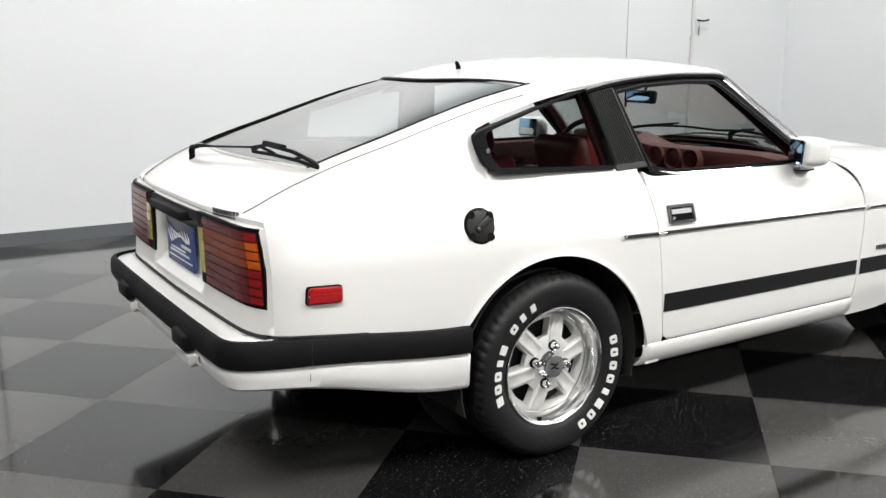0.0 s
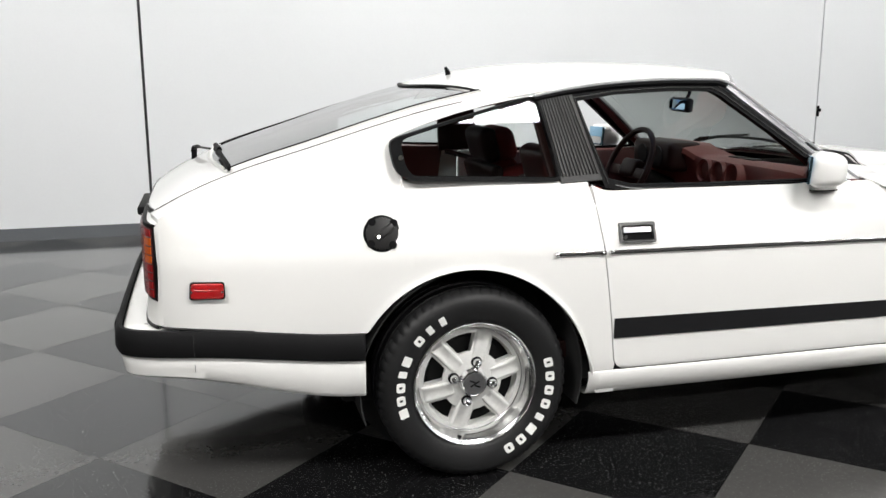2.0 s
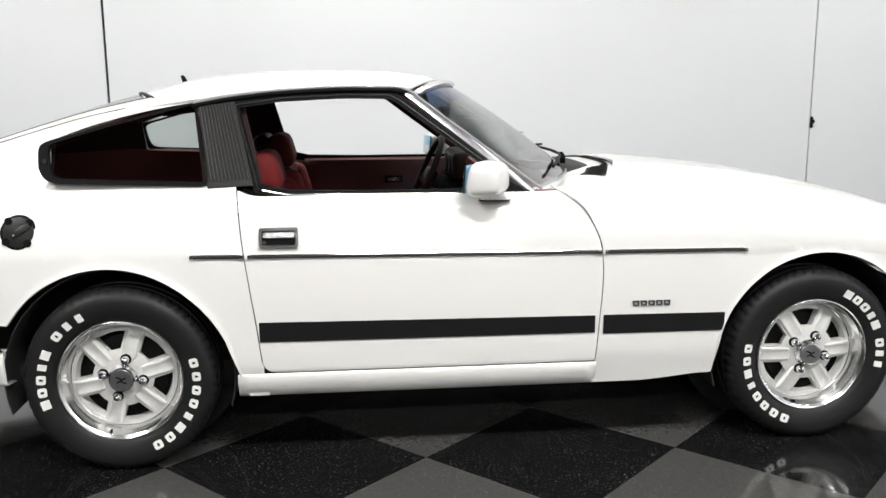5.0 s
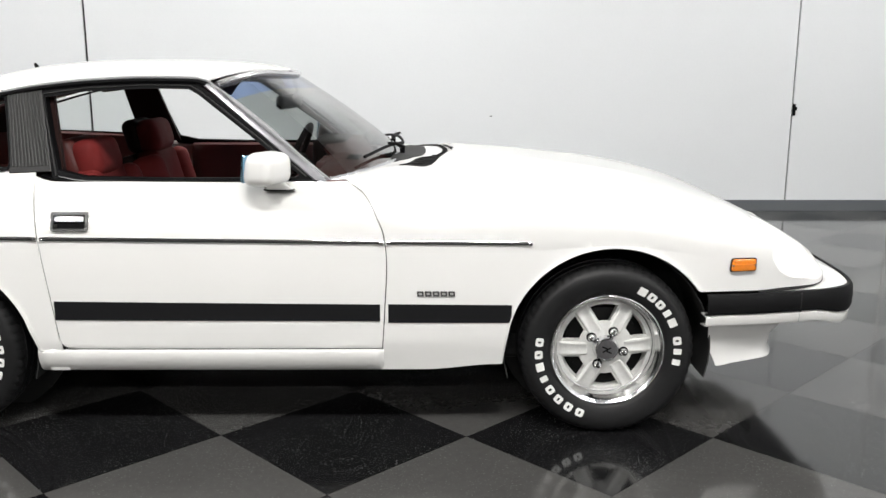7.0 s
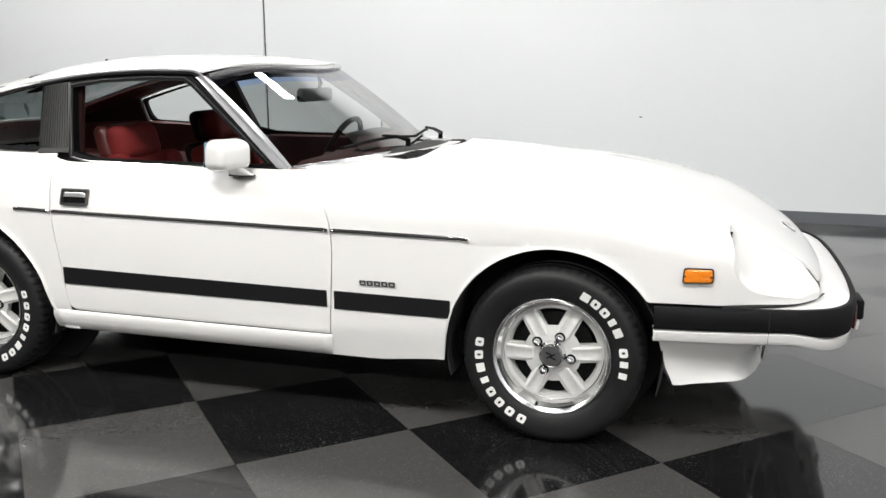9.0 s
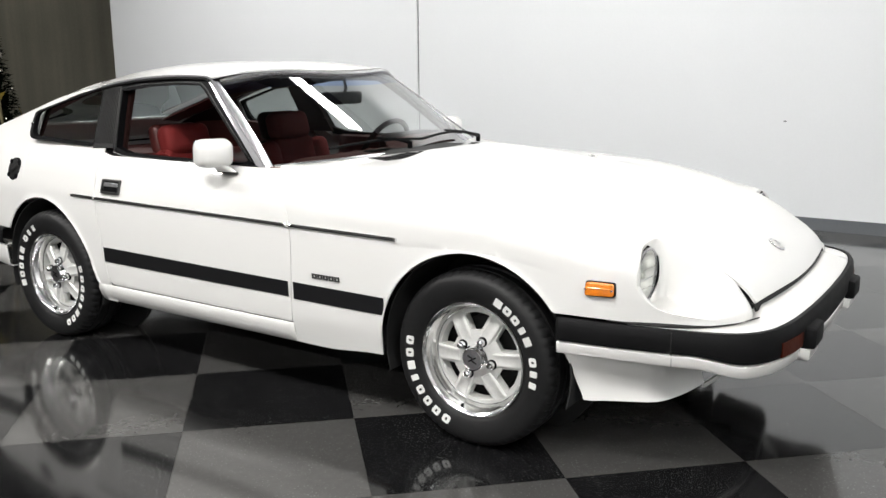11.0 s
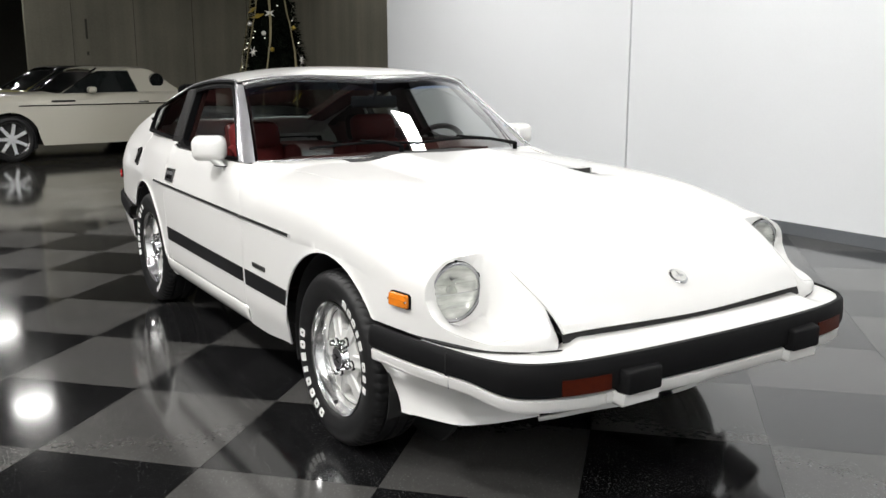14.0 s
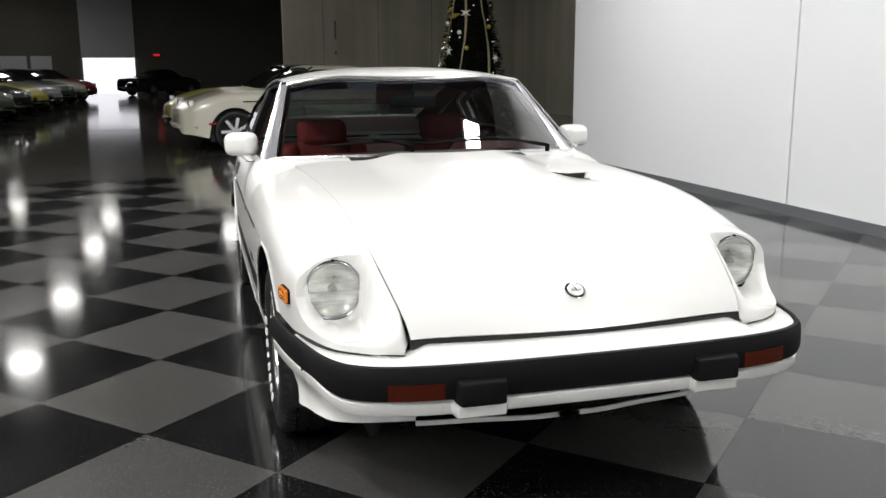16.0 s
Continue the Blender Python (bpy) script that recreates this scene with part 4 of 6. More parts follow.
FRONT_PLAN = [(3.285, 0.0), (3.282, 0.2), (3.268, 0.45), (3.238, 0.61), (3.185, 0.695), (3.10, 0.742), (3.02, 0.765), (2.85, 0.802), (2.655, 0.828)]
REAR_PLAN = [(-1.042, 0.0), (-1.041, 0.3), (-1.037, 0.55), (-1.033, 0.632), (-1.022, 0.666), (-0.998, 0.692), (-0.95, 0.717), (-0.83, 0.753), (-0.6, 0.790), (-0.345, 0.82)]


def around(name, plan, profile, mat, label="", thick=0.004, part_of=None, keep=None, zshift=None, low=None, flat=None):
    pl = plan_curve(plan, 120)
    rows = []
    for i, (x, y) in enumerate(pl):
        a, b = pl[max(i - 1, 0)], pl[min(i + 1, len(pl) - 1)]
        t = Vector((b[0] - a[0], b[1] - a[1], 0)).normalized()
        nrm = Vector((t.y, -t.x, 0))
        if nrm.x * (1 if plan is FRONT_PLAN else -1) < -0.2 or (abs(nrm.x) < 0.3 and nrm.y * y < 0):
            nrm = -nrm
        if keep and not keep(x, y):
            continue
        dz = zshift(x, y) if zshift else 0
        zt, zb = profile[0][1], profile[-1][1]
        lo = low(x, y) if low else 0
        fl = flat(y) if flat else 1.0
        rows.append([Vector((x, y, (z if z < 0.508 else 0.508 + (z - 0.508) * fl) + dz + lo * (zt - z) / (zt - zb))) + nrm * o for o, z in profile])
    ob = sheet(name, rows, mat, part_of or coupe, label, away=(1.1, 0, 0.4), thick=thick, crisp=False)
    return ob


def rear_dz(x, y):
    return 0.006 - 0.030 * sstep(-0.85, -0.34, x)


front_bumper = around("front_bumper", FRONT_PLAN, [(-0.11, 0.545), (-0.06, 0.534), (-0.012, 0.516), (0.0, 0.508), (0.0, 0.44)], PAINT, "white front bumper with black rubber face", 0.006, keep=lambda x, y: x > 2.86, flat=lambda y: 1 - 0.85 * sstep(0.47, 0.57, abs(y)))
around("rubber_face", FRONT_PLAN, [(0.002, 0.513), (0.014, 0.512), (0.022, 0.503), (0.024, 0.48), (0.024, 0.455), (0.018, 0.443), (0.0, 0.438)], RUBBER, "black rubber bumper face", part_of=front_bumper, low=lambda x, y: -0.024 * sstep(3.05, 3.2, x))
around("lower_strip", FRONT_PLAN, [(-0.03, 0.441), (0.010, 0.438), (0.0155, 0.434), (0.0135, 0.405), (0.009, 0.400), (-0.03, 0.398)], PAINT, part_of=front_bumper, zshift=lambda x, y: -0.024 * sstep(3.05, 3.2, x))
rear_bumper = around("rear_bumper", REAR_PLAN, [(-0.14, 0.522), (-0.06, 0.521), (-0.012, 0.519), (0.0, 0.512), (0.0, 0.45)], PAINT, "white rear bumper with black rubber face", 0.006, keep=lambda x, y: x < -0.62, zshift=rear_dz)
around("rubber_face", REAR_PLAN, [(0.002, 0.526), (0.014, 0.525), (0.022, 0.515), (0.025, 0.49), (0.025, 0.465), (0.018, 0.448), (0.0, 0.442)], RUBBER, "black rubber bumper face", part_of=rear_bumper, zshift=rear_dz)


pl = plan_curve(REAR_PLAN, 120)
rows = []
for i, (x, y) in enumerate(pl):
    a, b = pl[max(i - 1, 0)], pl[min(i + 1, len(pl) - 1)]
    t = Vector((b[0] - a[0], b[1] - a[1], 0)).normalized()
    nrm = Vector((t.y, -t.x, 0))
    if nrm.x > 0.2 or (abs(nrm.x) < 0.3 and nrm.y * y < 0):
        nrm = -nrm
    k = sstep(-0.95, -0.40, x)
    dz = rear_dz(x, y)
    rows.append([Vector((x, y, z + dz)) + nrm * o for o, z in ((-0.02, 0.447), (0.006, 0.444), (0.010, 0.437), (0.006, 0.41 - 0.02 * k), (0.002, 0.388 - 0.045 * k), (-0.008, 0.380 - 0.05 * k), (-0.06, 0.376 - 0.05 * k))])
sheet("lower_strip", rows, PAINT, rear_bumper, thick=0.005, crisp=False)
for plan, owner, sg in ((FRONT_PLAN, front_bumper, 1), (REAR_PLAN, rear_bumper, -1)):
    for s in (-1, 1):
        x0 = plan[2][0] + (-0.004 if sg > 0 else 0.004)
        up = 0.022 if sg < 0 else 0.0
        bm = box_bm(0.07, 0.150, 0.078 if sg > 0 else 0.066, 0.008 if sg > 0 else 0.014, 3)
        for v in bm.verts:
            if v.co.x * sg > 0:
                v.co.y *= 0.86
                if v.co.z > 0:
                    v.co.z -= 0.012
        bmesh.ops.transform(bm, matrix=pose(x0 + (0.026 if sg > 0 else 0.014) * sg, s * 0.352, 0.445 + up), verts=bm.verts)
        part("overrider", bm, RUBBER, owner, "black rubber overrider")
        # the white lip steps down and out round the overrider
        rows = []
        for y, drop, out in ((-0.105, 0.0, 0.0), (-0.082, 0.0, 0.0), (-0.066, 0.013, 0.026 if sg > 0 else 0.014), (0.066, 0.013, 0.026 if sg > 0 else 0.014), (0.082, 0.0, 0.0), (0.105, 0.0, 0.0)):
            xx = x0 + (0.020 + out) * sg
            rows.append([(x0 - 0.03 * sg, s * 0.352 + y, 0.411 + up), (xx, s * 0.352 + y, 0.412 + up - drop * 0.5), (xx + 0.003 * sg, s * 0.352 + y, 0.408 + up - drop * 0.5), (xx, s * 0.352 + y, 0.386 + up - drop), (xx - 0.006 * sg, s * 0.352 + y, 0.381 + up - drop), (x0 - 0.03 * sg, s * 0.352 + y, 0.381 + up - drop)])
        sheet("overrider_foot", rows, PAINT, owner, thick=0.004)
        if sg > 0:
            rows = []
            pl = plan_curve(FRONT_PLAN, 60)
            lens = [(x, y) for x, y in pl if 0.440 < y * s < 0.615]
            rows = [[Vector((x + 0.0275, y * 1.004, z)) for z in (0.468, 0.46, 0.432, 0.424)] for x, y in lens]
            sheet("indicator", rows, material("smoked_amber_lens", (0.060, 0.009, 0.003), 0.4, coat=0.0, spec=0.12, grain=0.3, scale=60, bump=0.2), owner, "smoked orange indicator lens", thick=0.006)

for plan, owner, xs_ in ((FRONT_PLAN, front_bumper, 3.0), (REAR_PLAN, rear_bumper, -0.832)):
    yy = smooth_line(sorted((p[0], p[1]) for p in plan))(xs_)
    for s in (-1, 1):
        dz = rear_dz(xs_, 0) if plan is REAR_PLAN else 0.0
        part("joint_line", box_bm(0.003, 0.024, 0.066, at=(xs_, s * (yy + 0.0135), (0.474 if plan is FRONT_PLAN else 0.483) + dz)), BLACK_IN, owner)
        part("lip_joint", box_bm(0.0016, 0.016, 0.036, at=(xs_, s * (yy + 0.0075 if plan is FRONT_PLAN else yy + 0.0005), (0.420 if plan is FRONT_PLAN else 0.420) + dz)), BASE_GREY, owner)
# lower front skirt
SKIRT = [(3.0, 0.0), (3.0, 0.25), (3.012, 0.45), (2.990, 0.60), (2.962, 0.69), (2.928, 0.748), (2.85, 0.785), (2.67, 0.820)]
pl = plan_curve(SKIRT, 60)
rows = []
for x, y in pl:
    k = sstep(2.95, 3.04, x)
    zb = 0.238 + 0.012 * sstep(2.70, 2.9, x) + 0.004 * k
    top = 0.43 - 0.03 * k
    f, g, q = sstep(2.66, 2.95, x), 1 - sstep(2.66, 2.80, x), (1 if y > 0 else -1)
    rows.append([(x + 0.05 * f, y + 0.010 * q, top), (x + 0.03 * f + 0.004 * g, y + 0.003 * q, top - 0.03), (x - 0.005 + 0.022 * g, y - 0.030 * q, 0.34), (x - 0.010 + 0.040 * g, y - 0.045 * q, 0.29), (x - 0.004 + 0.048 * g, y - 0.046 * q, 0.262), (x + 0.054 * g, y - 0.044 * q, zb)])
sheet("front_skirt", [r for r, (x, y) in zip(rows, pl) if y <= -0.49], PAINT, coupe, thick=0.005)
sheet("front_skirt", [r for r, (x, y) in zip(rows, pl) if y >= 0.49], PAINT, coupe, thick=0.005)
sheet("skirt_lip", [[(p[0] + 0.062 * (1 - sstep(0.10, 0.52, abs(y))), p[1], z) for p, z in ((r[5], 0.250), (r[5], 0.243), (r[5], 0.236))] for r, (x, y) in zip(rows, pl) if abs(y) <= 0.52], PAINT, coupe, "thin white lower air dam lip", thick=0.008)
# dark box standing in for the shade in the opening behind the bumper
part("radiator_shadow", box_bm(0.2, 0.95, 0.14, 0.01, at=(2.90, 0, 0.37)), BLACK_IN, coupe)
# dark tube draws the shade in the gap under the wing
for s in (-1, 1):
    tube("wing_gap", [(x, s * (half_width(x) - 0.003), 0.5165) for x in span(2.80, 3.18, 20)], lambda t: 0.0022 + 0.0045 * math.sin(math.pi * min(1.0, t * 1.15)) ** 2, BLACK_IN, coupe, "", 5)
# slot under the bonnet lip
rows = [[(3.12 + 0.035 * (1 - v * v), v * 0.515, 0.560), (3.16 + 0.035 * (1 - v * v), v * 0.515, 0.553), (3.168 + 0.035 * (1 - v * v), v * 0.515, 0.53)] for v in span(-1, 1, 21)]
sheet("nose_slot", rows, BLACK_IN, coupe, thick=0.004)
# nose emblem
em = part("nose_emblem", cyl_bm(0.032, 0.008, 32, "Z", bevel=0.002), CHROME, coupe, "round chrome nose emblem")
sl = math.atan2(top_at(3.06, 0) - top_at(3.14, 0), 0.08)
em.matrix_local = pose(3.10, 0, top_at(3.10, 0) + 0.003, 0, math.degrees(sl), 0)
part("emblem_disc", cyl_bm(0.024, 0.003, 24, "Z", (0, 0, 0.0055)), ALLOY_PAINT, em)
part("emblem_bar", box_bm(0.007, 0.030, 0.003, 0.001, at=(0.002, 0, 0.008)), CHROME_DARK, em)
part("emblem_bar", box_bm(0.024, 0.006, 0.003, 0.001, at=(-0.004, 0, 0.008)), CHROME, em)
# air scoop on the bonnet
rows = []
for d in span(0.04, 0.99, 9):
    x, y = 2.232 - 0.047 * d, 0.272 + 0.17 * d
    z = top_at(x, y)
    rows.append([(x + 0.013, y, z - 0.001), (x + 0.014, y, z - 0.001 - 0.025 * d)])
sheet("bonnet_duct", rows, LOUVRE, coupe, "dark mouth of the sunk bonnet duct", thick=0.002)

# ---- headlamps ----
for s in (-1, 1):
    lamp = put_mesh("headlamp", *revolve([(LAMP_R - 0.002, -0.012), (LAMP_R + 0.001, 0.002), (LAMP_R - 0.001, 0.006), (LAMP_R - 0.005, 0.003), (LAMP_R - 0.005, -0.012)], 48), CHROME_DARK, coupe, "round headlamp in a recessed scoop")
    lamp.matrix_local = pose(LAMP_X - 0.001, s * LAMP_Y, LAMP_ZC, -3, 0, -90)
    prof = [(LAMP_R - 0.005, 0.0)] + [((LAMP_R - 0.005) * math.cos(a), 0.017 * math.sin(a)) for a in span(0.1, math.pi / 2 - 0.02, 12)] + [(0.0005, 0.017)]
    lens = put_mesh("lamp_lens", *revolve(prof, 48), LAMP_COVER, lamp, "fluted glass headlamp lens")
    put_mesh("lamp_ring", *revolve([(LAMP_R - 0.004, 0.004), (LAMP_R - 0.005, 0.0065), (LAMP_R - 0.0075, 0.007), (LAMP_R - 0.008, 0.003)], 48), BRUSHED, lamp, "dull metal retaining ring")
    lens.visible_shadow = False
    bowl = [((LAMP_R - 0.007) * math.sin(a), -0.034 * math.cos(a) + 0.001) for a in span(0.03, math.pi / 2 - 0.05, 12)]
    put_mesh("lamp_reflector", *revolve(bowl, 48), LAMP_GLASS, lamp, "silvered lamp bowl")
    put_mesh("lamp_bulb", *revolve([(0.013, -0.033), (0.013, -0.010), (0.010, -0.003), (0.0005, -0.001)], 18), LAMP_COVER, lamp, "clear glass bulb")
    part("bulb_base", cyl_bm(0.010, 0.006, 18, "Y", (0, -0.030, 0.0)), CHROME_DARK, lamp)
    part("filament_shield", box_bm(0.012, 0.008, 0.008, 0.002, at=(-0.006, -0.020, 0.032)), CHROME_DARK, lamp)
    part("adjuster", box_bm(0.008, 0.008, 0.008, 0.002, at=(0, 0.0, LAMP_R + 0.003)), TRIM_BLACK, lamp)
    for k in range(3):
        zz = -0.03 + 0.03 * k
        hw = math.sqrt(max(0.0, (LAMP_R - 0.012) ** 2 - zz * zz))
        pts = [(x, 0.0175 * math.sqrt(max(0.0, 1 - (x * x + zz * zz) / (LAMP_R - 0.005) ** 2)) + 0.0006, zz) for x in span(-hw, hw, 11)]
        tube("lens_flute", pts, 0.0016 if k == 1 else 0.0007, CHROME_DARK if k == 1 else LAMP_COVER, lamp, "", 5)
    put_mesh("lamp_seal", *revolve([(LAMP_R + 0.0032, -0.003), (LAMP_R + 0.0014, 0.001), (LAMP_R + 0.0005, -0.02)], 48), TRIM_BLACK, lamp)
    put_mesh("lamp_bucket", *revolve([(LAMP_R + 0.006, -0.010), (LAMP_R + 0.004, -0.006), (LAMP_R + 0.0022, -0.008), (LAMP_R + 0.0022, -0.03)], 48), PAINT, lamp, "white painted lamp bowl edge")

# ---- tail ----
# dark tubes draw the shade in the gap above the rear bumper
pts = [(tail_x(abs(y)) - 0.002, y, 0.533) for y in span(-0.70, 0.70, 41)]
tube("body_gap", pts, 0.005, BLACK_IN, coupe, "", 5)
for s in (-1, 1):
    tube("body_gap", [(x, s * (half_width(x) - inset(rear_low(x)) - 0.001), rear_low(x) + 0.0005) for x in span(-0.92, -0.66, 12)], 0.004, BLACK_IN, coupe, "", 5)
rows = []
for y in span(-0.7145, 0.7145, 121):
    x = tail_x(abs(y))
    row = []
    for dx, z in ((0.05, 0.832), (0.014, 0.828), (0.004, 0.82), (0.005, 0.80), (0.006, 0.785), (0.008, 0.74), (0.010, 0.70), (0.004, 0.61), (0.002, 0.59), (0.0, 0.57), (-0.002, 0.555), (-0.002, 0.540), (0.02, 0.534)):
        sunk = 0.034 * (1 - sstep(0.262, 0.280, abs(y))) * sstep(0.575, 0.60, z) * (1 - sstep(0.79, 0.81, z))
        row.append((min(-0.905, x + dx + sunk), y * (1 - inset(z) / 0.7145), z))
    rows.append(row)
sheet("tail_panel", rows, PAINT, coupe, thick=0.008)


def tail_piece(name, y0, y1, z0, z1, mat, owner, out=0.008, label="", thick=0.012):
    rows = [[(tail_x(abs(y)) - out + 0.012 + 0.01 * (0.82 - z), y * (1 - inset(z) / 0.7145), z) for z in span(z1, z0, 5)] for y in span(y0, y1, 12)]
    return sheet(name, rows, mat, owner, label, away=(0, 0, 0.7), thick=thick)


for s in (-1, 1):
    tl = tail_piece("tail_lamp", s * 0.278, s * 0.700, 0.610, 0.828, TRIM_BLACK, coupe, 0.012, "ribbed red and amber tail lamp")
    tail_piece("lens_back", s * 0.340, s * 0.694, 0.623, 0.818, DARK_LENS, tl, 0.0150, "dark red lens backing")
    for k in range(8):
        z0 = 0.622 + k * 0.0247
        amber = 4 <= k < 7
        tail_piece("lens_bar", s * 0.338, s * 0.650, z0, z0 + 0.0205, ORANGE_RED if amber else DEEP_RED, tl, 0.019)
        tail_piece("lens_bar", s * 0.651, s * 0.695, z0, z0 + 0.0205, ORANGE_END if amber else RED_END, tl, 0.0187)
    for k in range(4):
        z0 = 0.648 + k * 0.034
        tail_piece("reversing_lens", s * 0.292, s * 0.334, z0, z0 + 0.032, REVERSE, tl, 0.019, "yellowed reversing lens")
tail_piece("plate_recess", -0.28, 0.28, 0.795, 0.824, BLACK_IN, coupe, 0.011)
part("plate_lamp_hood", box_bm(0.06, 0.36, 0.030, 0.008, 2, at=(-0.975, 0.0, 0.800)), RUBBER, coupe, "black plate lamp hood")
plate = part("number_plate", box_bm(0.006, 0.305, 0.152, 0.003, 2, at=(-0.957, -0.012, 0.683)), PLATE_BLUE, coupe, "blue dealer plate with white script")
for y0, y1, z0, z1 in ((0.13, -0.13, 0.646, 0.650), (0.11, -0.10, 0.664, 0.670), (0.10, -0.06, 0.676, 0.681), (-0.02, -0.12, 0.69, 0.70)):
    part("print_bar", box_bm(0.002, abs(y1 - y0), z1 - z0, at=(-0.9615, (y0 + y1) / 2 - 0.012, (z0 + z1) / 2 - 0.017)), WHITE_INK, plate, smooth=False)
sc = [(-0.962, 0.105 - 0.22 * t + 0.020 * math.sin(t * 50 + 1.2), 0.706 + (0.012 + 0.022 * math.exp(-9 * t) + 0.008 * math.sin(t * 9)) * math.cos(t * 50) + 0.010 * t) for t in span(0, 1, 140)]
tube("print_script", sc, 0.0021, WHITE_INK, plate, "", 5)
# rear badge: plain bars
for k in range(9):
    y = -0.375 - k * 0.0175
    p = hatch_pt(hatch_x(-0.957, y / 0.51), y / 0.51)
    part("badge_bar", box_bm(0.005, 0.0145, 0.013, 0.0015, at=(p[0] - 0.007, y, p[2] - 0.004)), BADGE_DARK, coupe)
    part("badge_bar", box_bm(0.005, 0.0145, 0.005, 0.001, at=(p[0] - 0.007, y, p[2] - 0.016)), BADGE_DARK, coupe)

# ---- wipers and aerial ----
tube("wiper_arm", [(-0.815, 0.285, 0.958), (-0.815, 0.28, 0.972), (-0.80, 0.22, 0.983), (-0.79, 0.10, 0.988), (-0.755, -0.2, 1.006)], lambda t: 0.013 - 0.0095 * min(1.0, t * 1.3), TRIM_BLACK, coupe, "black rear wiper arm", 8)
part("wiper_pivot", cyl_bm(0.011, 0.045, 14, "Z", (-0.815, 0.283, 0.942)), TRIM_BLACK, coupe)
blade = [Vector(hatch_pt(x, v)) + Vector((0, 0, 0.012)) for x, v in ((-0.735, -0.22), (-0.725, -0.5), (-0.715, -0.75), (-0.705, -0.98))]
tube("wiper_blade", blade, 0.006, TRIM_BLACK, coupe, "", 6)
for a, b in ((0, 1), (2, 3)):
    tube("wiper_yoke", [blade[a] + Vector((0, 0, 0.004)), (blade[a] + blade[b]) / 2 + Vector((-0.010, 0, 0.022)), blade[b] + Vector((0, 0, 0.004))], 0.0055, TRIM_BLACK, coupe, "", 6)
tube("wiper_bridge", [blade[0] + Vector((-0.004, 0, 0.012)), blade[1] + Vector((-0.01, 0.03, 0.030)), blade[2] + Vector((-0.01, 0, 0.026)), blade[3] + Vector((0, 0.02, 0.012))], 0.0065, TRIM_BLACK, coupe, "", 6)
tube("wiper_clip", [blade[1] + Vector((-0.012, 0.05, 0.034)), blade[2] + Vector((-0.012, 0.06, 0.034))], 0.0095, TRIM_BLACK, coupe, "", 6)
tube("aerial", [(0.124, -0.05, 1.235), (0.118, -0.05, 1.262), (0.11, -0.05, 1.275)], lambda t: 0.012 - 0.006 * t, TRIM_BLACK, coupe, "short black roof aerial", 8)
for a, b, pv in ((-0.72, -0.05, (1.60, -0.12)), (-0.05, 0.66, (1.535, 0.55))):
    pts = [ws(0.06 + 0.03 * math.sin(math.pi * t), a + (b - a) * t) + Vector((0.018, 0, 0.026)) for t in span(0, 1, 10)]
    tube("wiper_blade", pts, 0.006, TRIM_BLACK, coupe, "black windscreen wiper blade", 6)
    mid = pts[4] + Vector((0.008, 0, 0.014))
    piv = Vector((pv[0], pv[1], cowl_pt(pv[1], 0.35).z + 0.03))
    tube("wiper_arm", [mid, mid.lerp(piv, 0.55) + Vector((0, 0, 0.006)), piv], lambda t: 0.005 + 0.005 * t, TRIM_BLACK, coupe, "", 6)
    part("wiper_pivot", cyl_bm(0.011, 0.034, 14, "Z", piv - Vector((0, 0, 0.012))), TRIM_BLACK, coupe)


# ---- wheels ----
SPOKES = {0: 46, 1: 57}
NUTS = {0: (101, 14, 288, 188), 1: (37, 113, 192, 295)}


# raised white lettering as plain blocks and rings: (first angle, step, kinds)
LETTERS = {
    0: ((-16, 10, "BRRNB"), (41.2, 11, "RNN"), (166.5, 11, "RRRRNBRR")),
    1: ((117.2, 9.3, "BRRNB"), (170.6, 9.3, "RNN"), (-67.6, 10.84, "RRRRNBRR")),
}


def tyre_mesh():
    """Sidewall and tread with cross grooves over the shoulder and four grooves round it."""
    side = [(0.205, 0.078), (0.212, 0.088), (0.222, 0.094), (0.236, 0.099), (0.250, 0.1025), (0.266, 0.104), (0.280, 0.1015), (0.291, 0.096)]
    tread = [(0.299, 0.088, 1), (0.305, 0.080, 1), (0.309, 0.070, 1), (0.3105, 0.058, 1), (0.311, 0.052, 0), (0.302, 0.050, 0), (0.302, 0.044, 0), (0.3115, 0.042, 0), (0.312, 0.010, 0), (0.303, 0.008, 0)]
    prof = [(r * 0.955 if r < 0.21 else 0.1958 + (r - 0.205) * 1.03, y, 0) for r, y in side] + [(r * 0.981, y, g) for r, y, g in tread]
    prof = prof + [(r, -y, g) for r, y, g in prof[::-1]]
    seg = 232
    verts = []
    for i in range(seg):
        for r, y, g in prof:
            a = 2 * math.pi * (i + (0.8 if y > 0 else -0.8) * g * (0.088 - abs(y)) / 0.03) / seg
            rr = r - (0.0045 if g and i % 4 == 0 else 0)
            verts.append((rr * math.cos(a), y, rr * math.sin(a)))
    return verts, grid_faces(seg, len(prof), closed_u=True)


